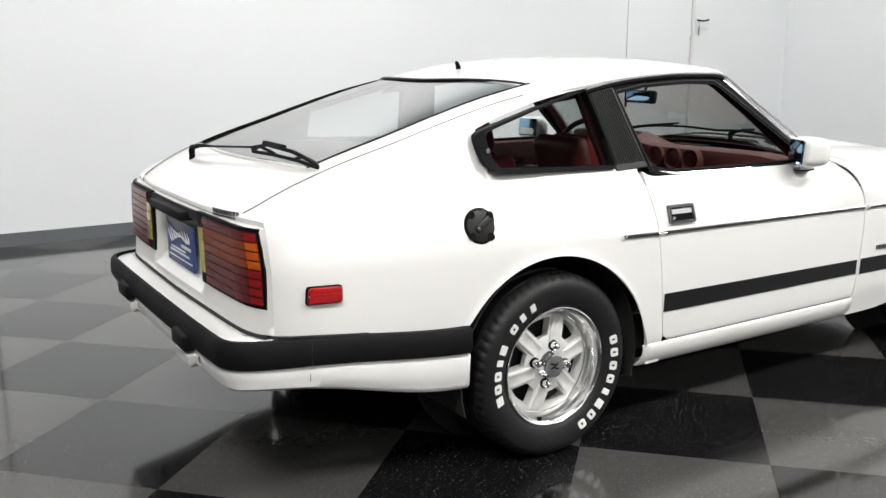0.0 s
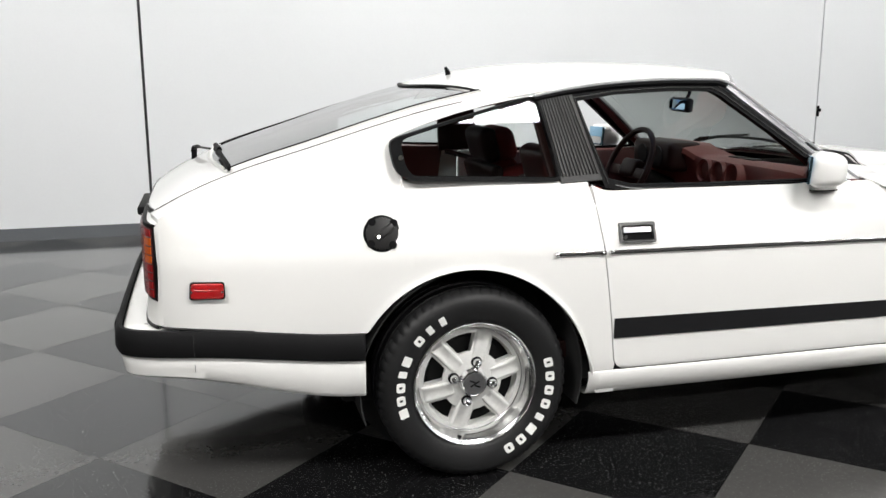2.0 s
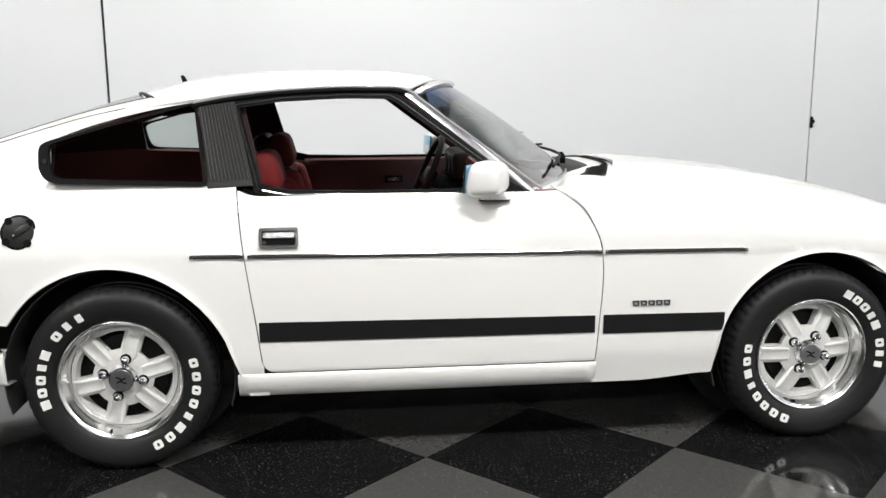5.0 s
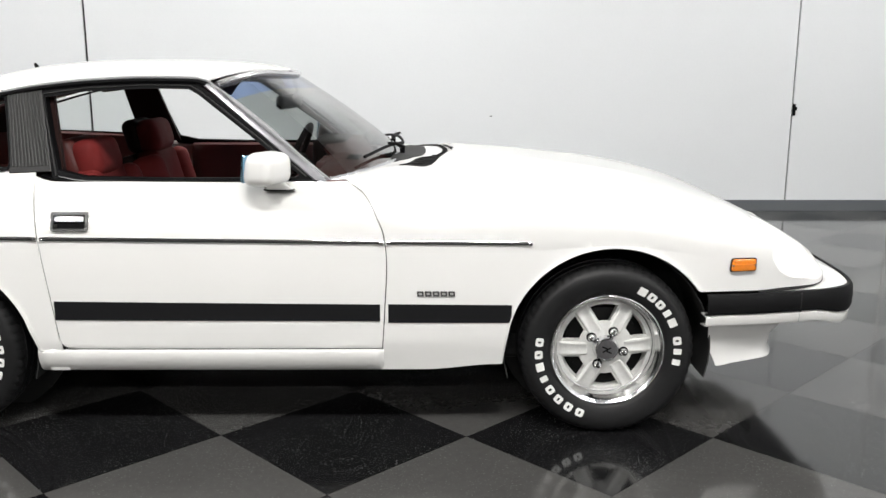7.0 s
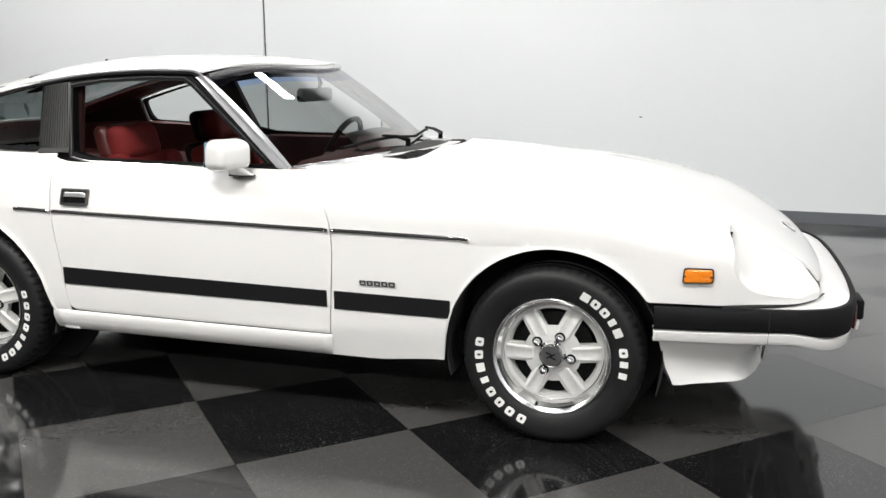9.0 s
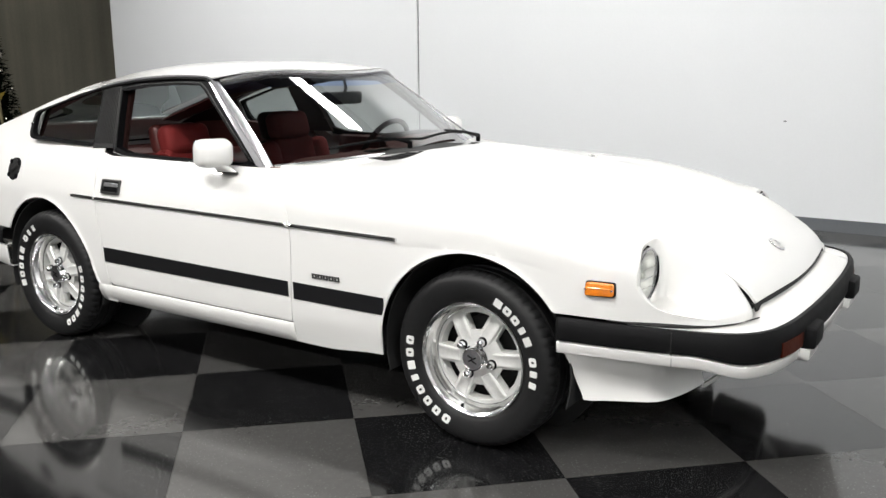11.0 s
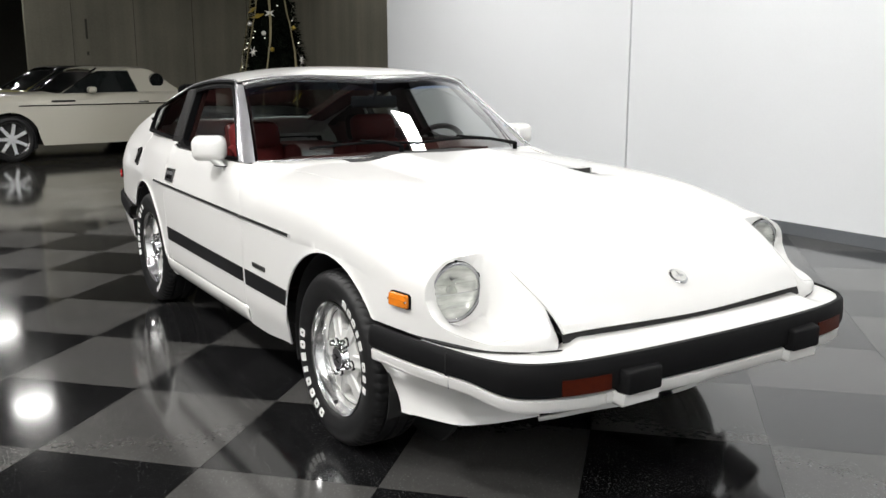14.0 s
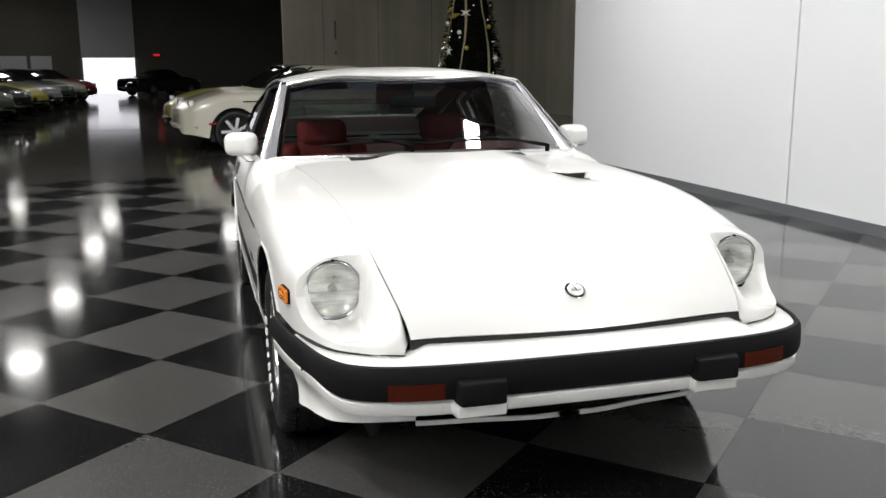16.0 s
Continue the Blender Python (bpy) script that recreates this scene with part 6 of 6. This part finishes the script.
def decorated_tree(m):
    rnd = random.Random(7)
    t = thing("christmas_tree", m, "tall dark green decorated tree with gold ribbons", "christmas tree")
    tube("trunk", [(0, 0, 0.0), (0, 0, 3.4)], lambda u: 0.06 - 0.045 * u, BARK, t, "", 8)
    part("stand", cyl_bm(0.3, 0.06, 24, "Z", (0, 0, 0.03)), BARK, t)
    vs, fs = [], []

    def radius(z):
        return 0.05 + 0.62 * (1 - (z - 0.25) / 3.35)

    for i in range(15000):
        z = 0.25 + 3.3 * rnd.random() ** 1.15
        a = rnd.random() * 2 * math.pi
        r = radius(z) * (0.35 + 0.68 * rnd.random() ** 0.5)
        c = Vector((r * math.cos(a), r * math.sin(a), z - 0.10 * r))
        out = Vector((math.cos(a), math.sin(a), -0.25 + 0.5 * rnd.random())).normalized()
        out = (out + Vector((rnd.uniform(-0.5, 0.5), rnd.uniform(-0.5, 0.5), rnd.uniform(-0.4, 0.4)))).normalized()
        side = out.cross(Vector((rnd.uniform(-1, 1), rnd.uniform(-1, 1), 1))).normalized()
        ln, wd = 0.04 + 0.05 * rnd.random(), 0.008 + 0.009 * rnd.random()
        n = len(vs)
        vs += [c - side * wd, c + side * wd, c + out * ln]
        fs.append((n, n + 1, n + 2))
    core = [[((radius(z) * (0.74 + 0.10 * math.sin(9 * a + 5 * z) + 0.06 * math.sin(23 * z))) * math.cos(a), (radius(z) * (0.74 + 0.10 * math.sin(9 * a + 5 * z) + 0.06 * math.sin(23 * z))) * math.sin(a), z) for a in span(0, 2 * math.pi, 41)] for z in span(0.25, 3.5, 40)]
    sheet("crown", core, NEEDLE, t, "", away=(0, 0, 1.5), thick=0)
    put_mesh("needles", vs, fs, NEEDLE, t, "", smooth=False, kind="stuff")
    for k, ph in enumerate((-1.85, -1.3, -0.6, 0.2)):
        pts = [((radius(z) + 0.03) * math.cos(ph + 0.10 * math.sin(z * 3 + k)), (radius(z) + 0.03) * math.sin(ph + 0.10 * math.sin(z * 3 + k)), z + 0.02 * math.sin(z * 17)) for z in span(0.5, 3.4, 40)]
        pts = [(x, y, z) for x, y, z in pts]
        tube("ribbon", pts, 0.011, CREAM, t, "cream ribbon garland", 4, 1.6)
    for i in range(38):
        z = 0.4 + 3.0 * rnd.random()
        a = rnd.uniform(-2.2, 1.2)
        r = radius(z) * 1.05
        bm = bmesh.new()
        bmesh.ops.create_icosphere(bm, subdivisions=1, radius=0.009)
        bmesh.ops.translate(bm, vec=(r * math.cos(a), r * math.sin(a), z), verts=bm.verts)
        part("fairy_light", bm, FAIRY, t)
    for i in range(44):
        z = 0.5 + 2.7 * rnd.random()
        a = rnd.uniform(-2.4, 1.5)
        r = radius(z) * 1.02
        c = Vector((r * math.cos(a), r * math.sin(a), z))
        kind = i % 3
        if kind == 0:
            bm = bmesh.new()
            bmesh.ops.create_icosphere(bm, subdivisions=2, radius=0.035)
            bmesh.ops.translate(bm, vec=c, verts=bm.verts)
            part("bauble", bm, SILVER if i % 2 else GOLD, t)
        else:
            bm = bmesh.new()
            ctr = bm.verts.new((0, 0, 0.012))
            ring_v = []
            npt = 6 if kind == 1 else 2
            for q in range(npt * 2):
                b = math.pi * q / npt
                rr = 0.085 if q % 2 == 0 else 0.028
                if kind == 2:
                    rr = 0.13 if q % 2 == 0 else 0.035
                ring_v.append(bm.verts.new((rr * math.cos(b), rr * math.sin(b), 0.0)))
            for q in range(npt * 2):
                bm.faces.new((ctr, ring_v[q], ring_v[(q + 1) % (npt * 2)]))
            nrm = Vector((math.cos(a), math.sin(a), 0.1))
            rot = nrm.to_track_quat("Z", "Y").to_matrix().to_4x4() @ pose(0, 0, 0, 0, 0, rnd.uniform(0, 60))
            bmesh.ops.transform(bm, matrix=Matrix.Translation(c + nrm * 0.02) @ rot, verts=bm.verts)
            part("star_flower" if kind == 1 else "bow", bm, SILVER if kind == 1 else GOLD, t, "", False)
    return t


decorated_tree(pose(-7.75, 3.1, -0.006))

# ---- other cars in the hall ----
FAR_PAINT = {
    "ivory": material("ivory_paint", (0.52, 0.50, 0.42), 0.3, coat=0.7, grain=0.02, scale=50),
    "yellow": material("yellow_paint", (0.50, 0.46, 0.10), 0.3, coat=0.7, grain=0.02, scale=50),
    "green": material("dark_green_paint", (0.05, 0.08, 0.05), 0.3, coat=0.7, grain=0.02, scale=50),
    "red": material("dark_red_paint", (0.22, 0.02, 0.02), 0.3, coat=0.7, grain=0.02, scale=50),
    "black": material("black_paint", (0.01, 0.01, 0.011), 0.25, coat=0.8, grain=0.05, scale=50),
    "silver": material("pale_grey_paint", (0.35, 0.36, 0.36), 0.3, coat=0.7, grain=0.02, scale=50),
}
DARK_GLASS = material("dark_car_glass", (0.01, 0.012, 0.012), 0.06, coat=1.0)


def far_wheel(owner, x, y, s, r=0.33):
    w = new("wheel")
    w.parent = owner
    w.matrix_local = pose(x, y, r) @ (pose(0, 0, 0) if s > 0 else pose(0, 0, 0, 0, 0, 180))
    put_mesh("tyre", *revolve([(r * 0.74, 0.08), (r * 0.84, 0.10), (r * 0.95, 0.09), (r, 0.06), (r, -0.06), (r * 0.95, -0.09), (r * 0.74, -0.08)], 36), TYRE, w)
    put_mesh("rim", *revolve([(r * 0.74, 0.08), (r * 0.71, 0.085), (r * 0.69, 0.05), (r * 0.67, 0.02), (0.0, 0.02)], 36), BLACK_IN, w)
    put_mesh("rim_edge", *revolve([(r * 0.75, 0.082), (r * 0.735, 0.092), (r * 0.71, 0.086), (r * 0.69, 0.06)], 36), ALLOY, w)
    for k in range(7):
        a = 2 * math.pi * k / 7
        bm = box_bm(r * 0.62, 0.03, r * 0.19, 0.008, 1, at=(r * 0.38, 0.06, 0))
        bmesh.ops.transform(bm, matrix=pose(0, 0, 0, 0, math.degrees(a), 0), verts=bm.verts)
        part("spoke", bm, ALLOY, w)
    part("hub", cyl_bm(r * 0.16, 0.05, 16, "Y", (0, 0.06, 0)), ALLOY, w)


def far_car(m, paint, label, length=4.7, width=1.82, base=2.75, hardtop=None, group="cars parked in the hall", hood_z=0.92, tail_z=0.92, roof=1.36, cabin=(1.15, 3.2), fin=0.0):
    """x runs from the tail (0) to the nose; the hardtop may have its own paint."""
    t = thing("parked_car", m, label, "car", group)
    paint = FAR_PAINT[paint]
    hw = width / 2
    rx = (length - base) * 0.52
    fx = rx + base
    plan = smooth_line([(0, hw * 0.84), (0.15, hw * 0.93), (0.7, hw * 0.99), (length * 0.5, hw), (length - 0.7, hw * 0.97), (length - 0.2, hw * 0.88), (length, hw * 0.72)])
    top = smooth_line([(0, tail_z - 0.14), (0.12, tail_z - 0.02), (0.6, tail_z + fin), (cabin[0], 0.98), (cabin[1], 0.97), (length - 0.8, hood_z - 0.03), (length - 0.25, hood_z - 0.16), (length, hood_z - 0.30)])

    def low(x):
        for c in (rx, fx):
            d = abs(x - c)
            if d < 0.39:
                return 0.32 + math.sqrt(0.39 ** 2 - d * d)
        return 0.22 + 0.08 * sstep(0.5, 0.0, min(x, length - x))

    for s in (-1, 1):
        rows = []
        for x, e in [(x, 1.0) for x in span(0, length, 110)] + [(length + 0.025, 0.93), (length + 0.045, 0.8), (length + 0.058, 0.55), (length + 0.062, 0.2)]:
            # the last rows close the rounded nose
            w, z1, z0 = plan(x) * e, 0.52 + (top(x) - 0.52) * e, 0.52 + (low(x) - 0.52) * e
            row = []
            for k in range(10):
                z = z0 + (z1 - 0.10 - z0) * k / 9
                row.append((x, s * (w - 0.05 * abs(z - 0.55) ** 1.5), z))
            for k in range(1, 9):
                a = math.pi / 2 * k / 8
                row.append((x, s * ((w - 0.12) + 0.10 * math.cos(a) - (w - 0.12) * (k == 8)), z1 - 0.10 + 0.10 * math.sin(a) + (0.02 if k == 8 else 0)))
            rows.append(row)
        sheet("body_side", rows, paint, t, away=(length / 2, 0, 0.4), thick=0.01)
    for c in (rx, fx):
        for s in (-1, 1):
            far_wheel(t, c, s * (hw - 0.12), s)
            part("wheel_well", box_bm(0.76, 0.3, 0.5, 0.02, at=(c, s * (hw - 0.28), 0.42)), BLACK_IN, t)
    part("underbody", box_bm(length - 0.5, width - 0.5, 0.2, 0.02, at=(length / 2, 0, 0.32)), BLACK_IN, t)
    # greenhouse
    c0, c1 = cabin
    gl = []
    for u in span(0, 1, 14):
        x = c0 + (c1 - c0) * u
        h = 0.97 + (roof - 0.97) * min(sstep(0, 0.30, u), sstep(1.0, 0.66, u))
        w0, w1 = hw - 0.12, hw - 0.12 - 0.17 * (h - 0.97) / (roof - 0.97)
        gl.append([(x, -w0, 0.95), (x, -w1, h), (x, -w1 * 0.5, h + 0.01), (x, 0, h + 0.015), (x, w1 * 0.5, h + 0.01), (x, w1, h), (x, w0, 0.95)])
    sheet("cabin_glass", gl, DARK_GLASS, t, away=(length / 2, 0, 0.5), thick=0.01)
    rp = FAR_PAINT[hardtop] if hardtop else paint
    rows = []
    for u in span(0.02, 0.72, 16):
        x = c0 + (c1 - c0) * u
        h = 0.97 + (roof - 0.97) * min(sstep(0, 0.30, u), sstep(1.0, 0.66, u)) + 0.02
        w1 = hw - 0.10 - 0.17 * (h - 0.97) / (roof - 0.97)
        d = 0.045 if u > 0.40 else max(0.05, (h - 0.97))
        wl = hw - 0.095 - 0.17 * (h - d - 0.97) / (roof - 0.97)
        rows.append([(x, -wl, h - d), (x, -w1, h - 0.02), (x, -w1 * 0.8, h + 0.008), (x, 0, h + 0.025), (x, w1 * 0.8, h + 0.008), (x, w1, h - 0.02), (x, wl, h - d)])
    sheet("hardtop", rows, rp, t, away=(length / 2, 0, 0.5), thick=0.012)
    for s in (-1, 1):
        if hardtop == "ivory":
            part("porthole", cyl_bm(0.11, 0.11, 28, "Y", (c0 + 0.46, s * (hw - 0.20), 1.15)), DARK_GLASS, t, "round porthole window")
        tube("screen_frame", [(c1 - 0.02, s * (hw - 0.12), 0.97), (c1 - 0.32 * (c1 - c0), s * (hw - 0.28), roof)], 0.022, CHROME, t, "chrome screen pillar", 6)
        part("headlamp", cyl_bm(0.085, 0.08, 24, "X", (length - 0.13, s * (hw - 0.28), hood_z - 0.24)), LAMP_GLASS, t)
        part("front_marker", box_bm(0.12, 0.02, 0.035, 0.008, at=(length - 0.42, s * (plan(length - 0.42) - 0.005), 0.46)), RED_LENS if paint is FAR_PAINT["ivory"] else AMBER, t)
        part("door_handle", box_bm(0.16, 0.02, 0.02, 0.006, at=(c0 + 0.75, s * (hw - 0.0), 0.83)), CHROME, t)
        part("door_mirror", box_bm(0.12, 0.14, 0.09, 0.03, 3, at=(c1 - 0.45, s * (hw + 0.03), 1.02)), paint, t)
        tube("flank_moulding", [(x, s * (plan(x) + 0.002), 0.80) for x in span(0.5, length - 0.9, 12)], 0.009, CHROME, t, "", 6)
        part("fender_vent", box_bm(0.34, 0.012, 0.025, 0.004, at=(fx - 0.75, s * (hw - 0.004), 0.86)), BLACK_IN, t)
    tube("front_bumper", [(length - 0.22, -hw * 0.86, 0.42), (length + 0.02, -hw * 0.6, 0.42), (length + 0.06, 0, 0.42), (length + 0.02, hw * 0.6, 0.42), (length - 0.22, hw * 0.86, 0.42)], 0.05, CHROME if hardtop != "ivory" else paint, t, "", 8)
    tube("rear_bumper", [(0.2, -hw * 0.9, 0.45), (0.0, -hw * 0.6, 0.45), (-0.04, 0, 0.45), (0.0, hw * 0.6, 0.45), (0.2, hw * 0.9, 0.45)], 0.05, CHROME if hardtop != "ivory" else paint, t, "", 8)
    part("grille", box_bm(0.04, hw * 1.0, 0.14, 0.02, at=(length - 0.01, 0, hood_z - 0.36)), CHROME_DARK, t)
    return t


def parked(x, y, heading):
    """Tail at x, y on the hall floor; heading in degrees from +x."""
    return pose(x, y, -0.006, 0, 0, heading)


HEAD = -82
far_car(parked(-10.475, 3.022, HEAD), "ivory", "ivory two-seat convertible with a porthole hardtop", length=4.35, hardtop="ivory", cabin=(0.87, 2.87), hood_z=0.99, tail_z=0.93, roof=1.33)
far_car(parked(-12.578, 3.096, HEAD), "yellow", "yellow-green classic convertible with chrome trim", length=4.6, hardtop="black", cabin=(1.05, 3.15), hood_z=0.98, tail_z=0.95, fin=0.05)
row = ((-17.6, "green"), (-20.2, "black"), (-23.0, "yellow"), (-26.0, "silver"), (-29.6, "green"), (-33.4, "ivory"), (-37.6, "red"))
for x, c in row:
    far_car(parked(x - 2.35, -5.5 - 4.07, 60), c, {"black": "black classic car with a chrome bumper", "yellow": "yellow classic car with a chrome bumper", "silver": "pale grey classic car with chrome trim", "green": "dark green classic car", "ivory": "ivory classic car with chrome trim", "red": "dark red classic car"}[c], length=4.7, group="cars lined up in the dark hall")
far_car(parked(-44.6, -4.3, 135), "black", "black coupe parked near the open roller door", group="cars lined up in the dark hall")

# ---- red sign on the far wall ----
sign = thing("exit_sign", pose(-49.98, -2.88, 2.2), "small lit red sign on the dark far wall", "sign")
part("housing", box_bm(0.06, 0.42, 0.20, 0.01, at=(0.03, 0, 0)), BLACK_IN, sign)
part("lit_face", box_bm(0.01, 0.36, 0.14, 0.003, at=(0.066, 0, 0)), emission("red_sign_glow", (0.9, 0.03, 0.03), 0.5), sign, "glowing red face")
# joint across the polished floor
box_thing("floor_joint", -15.53, -15.48, -12, 1.5, -0.007, -0.004, SEAM, parent=floor)

# ---- roller doors at the far end ----
DAYLIGHT = emission("bright_daylight_outside", (0.95, 0.93, 1.0), 1.15)
SHUTTER = material("pale_steel_shutter", (0.72, 0.72, 0.74), 0.6, grain=0.1, scale=20)
door_1 = box_thing("door_1", -49.99, -49.93, -6.95, -4.12, 0.0, 2.05, DAYLIGHT, "open roller door with bright daylight outside")
shutter = box_thing("shutter", -49.98, -49.9, -7.0, -4.07, 2.05, 5.6, SHUTTER, parent=door_1)
for k in range(7):
    box_thing("slat", -49.9, -49.885, -7.0, -4.07, 2.1 + k * 0.5, 2.54 + k * 0.5, SHUTTER, parent=door_1)
door_2 = box_thing("door_2", -49.99, -49.93, -11.3, -9.9, 0.0, 2.15, SHUTTER, "closed pale steel door")
door_3 = box_thing("door_3", -49.99, -49.93, -9.7, -8.6, 0.0, 2.15, SHUTTER, "closed pale steel door")

# ---- black chair by the tree ----
VINYL = material("black_vinyl", (0.005, 0.005, 0.0055), 0.6, spec=0.12, grain=0.2, scale=80, bump=0.1)
chair = thing("lounge_chair", pose(-7.55, 2.05, -0.006, 0, 0, 35), "black vinyl lounge chair beside the tree", "chair")
part("seat", box_bm(0.66, 0.62, 0.2, 0.07, 4, at=(0, 0, 0.40)), VINYL, chair)
part("backrest", box_bm(0.24, 0.68, 0.74, 0.1, 4, at=(-0.26, 0, 0.74)), VINYL, chair)
for k in (-1, 1):
    part("armrest", box_bm(0.70, 0.17, 0.60, 0.07, 4, at=(0, k * 0.36, 0.35)), VINYL, chair)
part("base", box_bm(0.6, 0.6, 0.28, 0.04, 2, at=(0, 0, 0.15)), VINYL, chair)
stool = thing("foot_stool", pose(-8.0, 1.52, -0.006), "round black vinyl footstool beside the lounge chair", "stool")
part("cushion", cyl_bm(0.30, 0.5, 32, "Z", (0, 0, 0.42), bevel=0.1), VINYL, stool)
part("base", cyl_bm(0.25, 0.17, 28, "Z", (0, 0, 0.085), bevel=0.02), VINYL, stool)

# fittings for every row, the added unseen fill row included
for lx, ly in LAMPS:
    strip_light(lx, ly, LAMP_Z, LAMP_SX if ly > 0 else LONG_SX, LAMP_SY)
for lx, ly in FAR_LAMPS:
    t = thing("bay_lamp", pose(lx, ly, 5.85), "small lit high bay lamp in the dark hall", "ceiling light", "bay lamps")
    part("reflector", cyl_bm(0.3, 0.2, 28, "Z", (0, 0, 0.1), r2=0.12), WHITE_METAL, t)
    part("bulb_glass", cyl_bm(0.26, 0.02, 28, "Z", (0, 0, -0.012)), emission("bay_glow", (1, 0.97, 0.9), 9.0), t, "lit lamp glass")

# ---- floor tiles, near ones singly ----
rest = {0: ([], []), 1: ([], [])}
for k, (d, i, j, p) in enumerate(cells):
    odd = (i + j) % 2
    if k < 300 and d < 90:
        ob = new("tile", TILES[odd])
        ob.matrix_world = Matrix.Translation(p) @ turn
        ob.parent = floor
    else:
        vs, fs = rest[odd]
        n = len(vs)
        h = TILE / 2 - 0.0006
        corners = [p + A1 * h * a + B1 * h * b for a, b in ((-1, -1), (1, -1), (1, 1), (-1, 1))]
        corners = [Vector((min(c.x, CORNER_X - 0.001), min(c.y, WALL_Y - 0.001), 0)) for c in corners]
        vs += corners + [c - Vector((0, 0, 0.006)) for c in corners]
        fs += [(n, n + 1, n + 2, n + 3), (n, n + 4, n + 5, n + 1), (n + 1, n + 5, n + 6, n + 2), (n + 2, n + 6, n + 7, n + 3), (n + 3, n + 7, n + 4, n)]
for odd, mat in ((0, TILE_BLACK), (1, TILE_GREY)):
    put_mesh("tile_field", *rest[odd], mat, floor, "", smooth=False, kind="stuff")
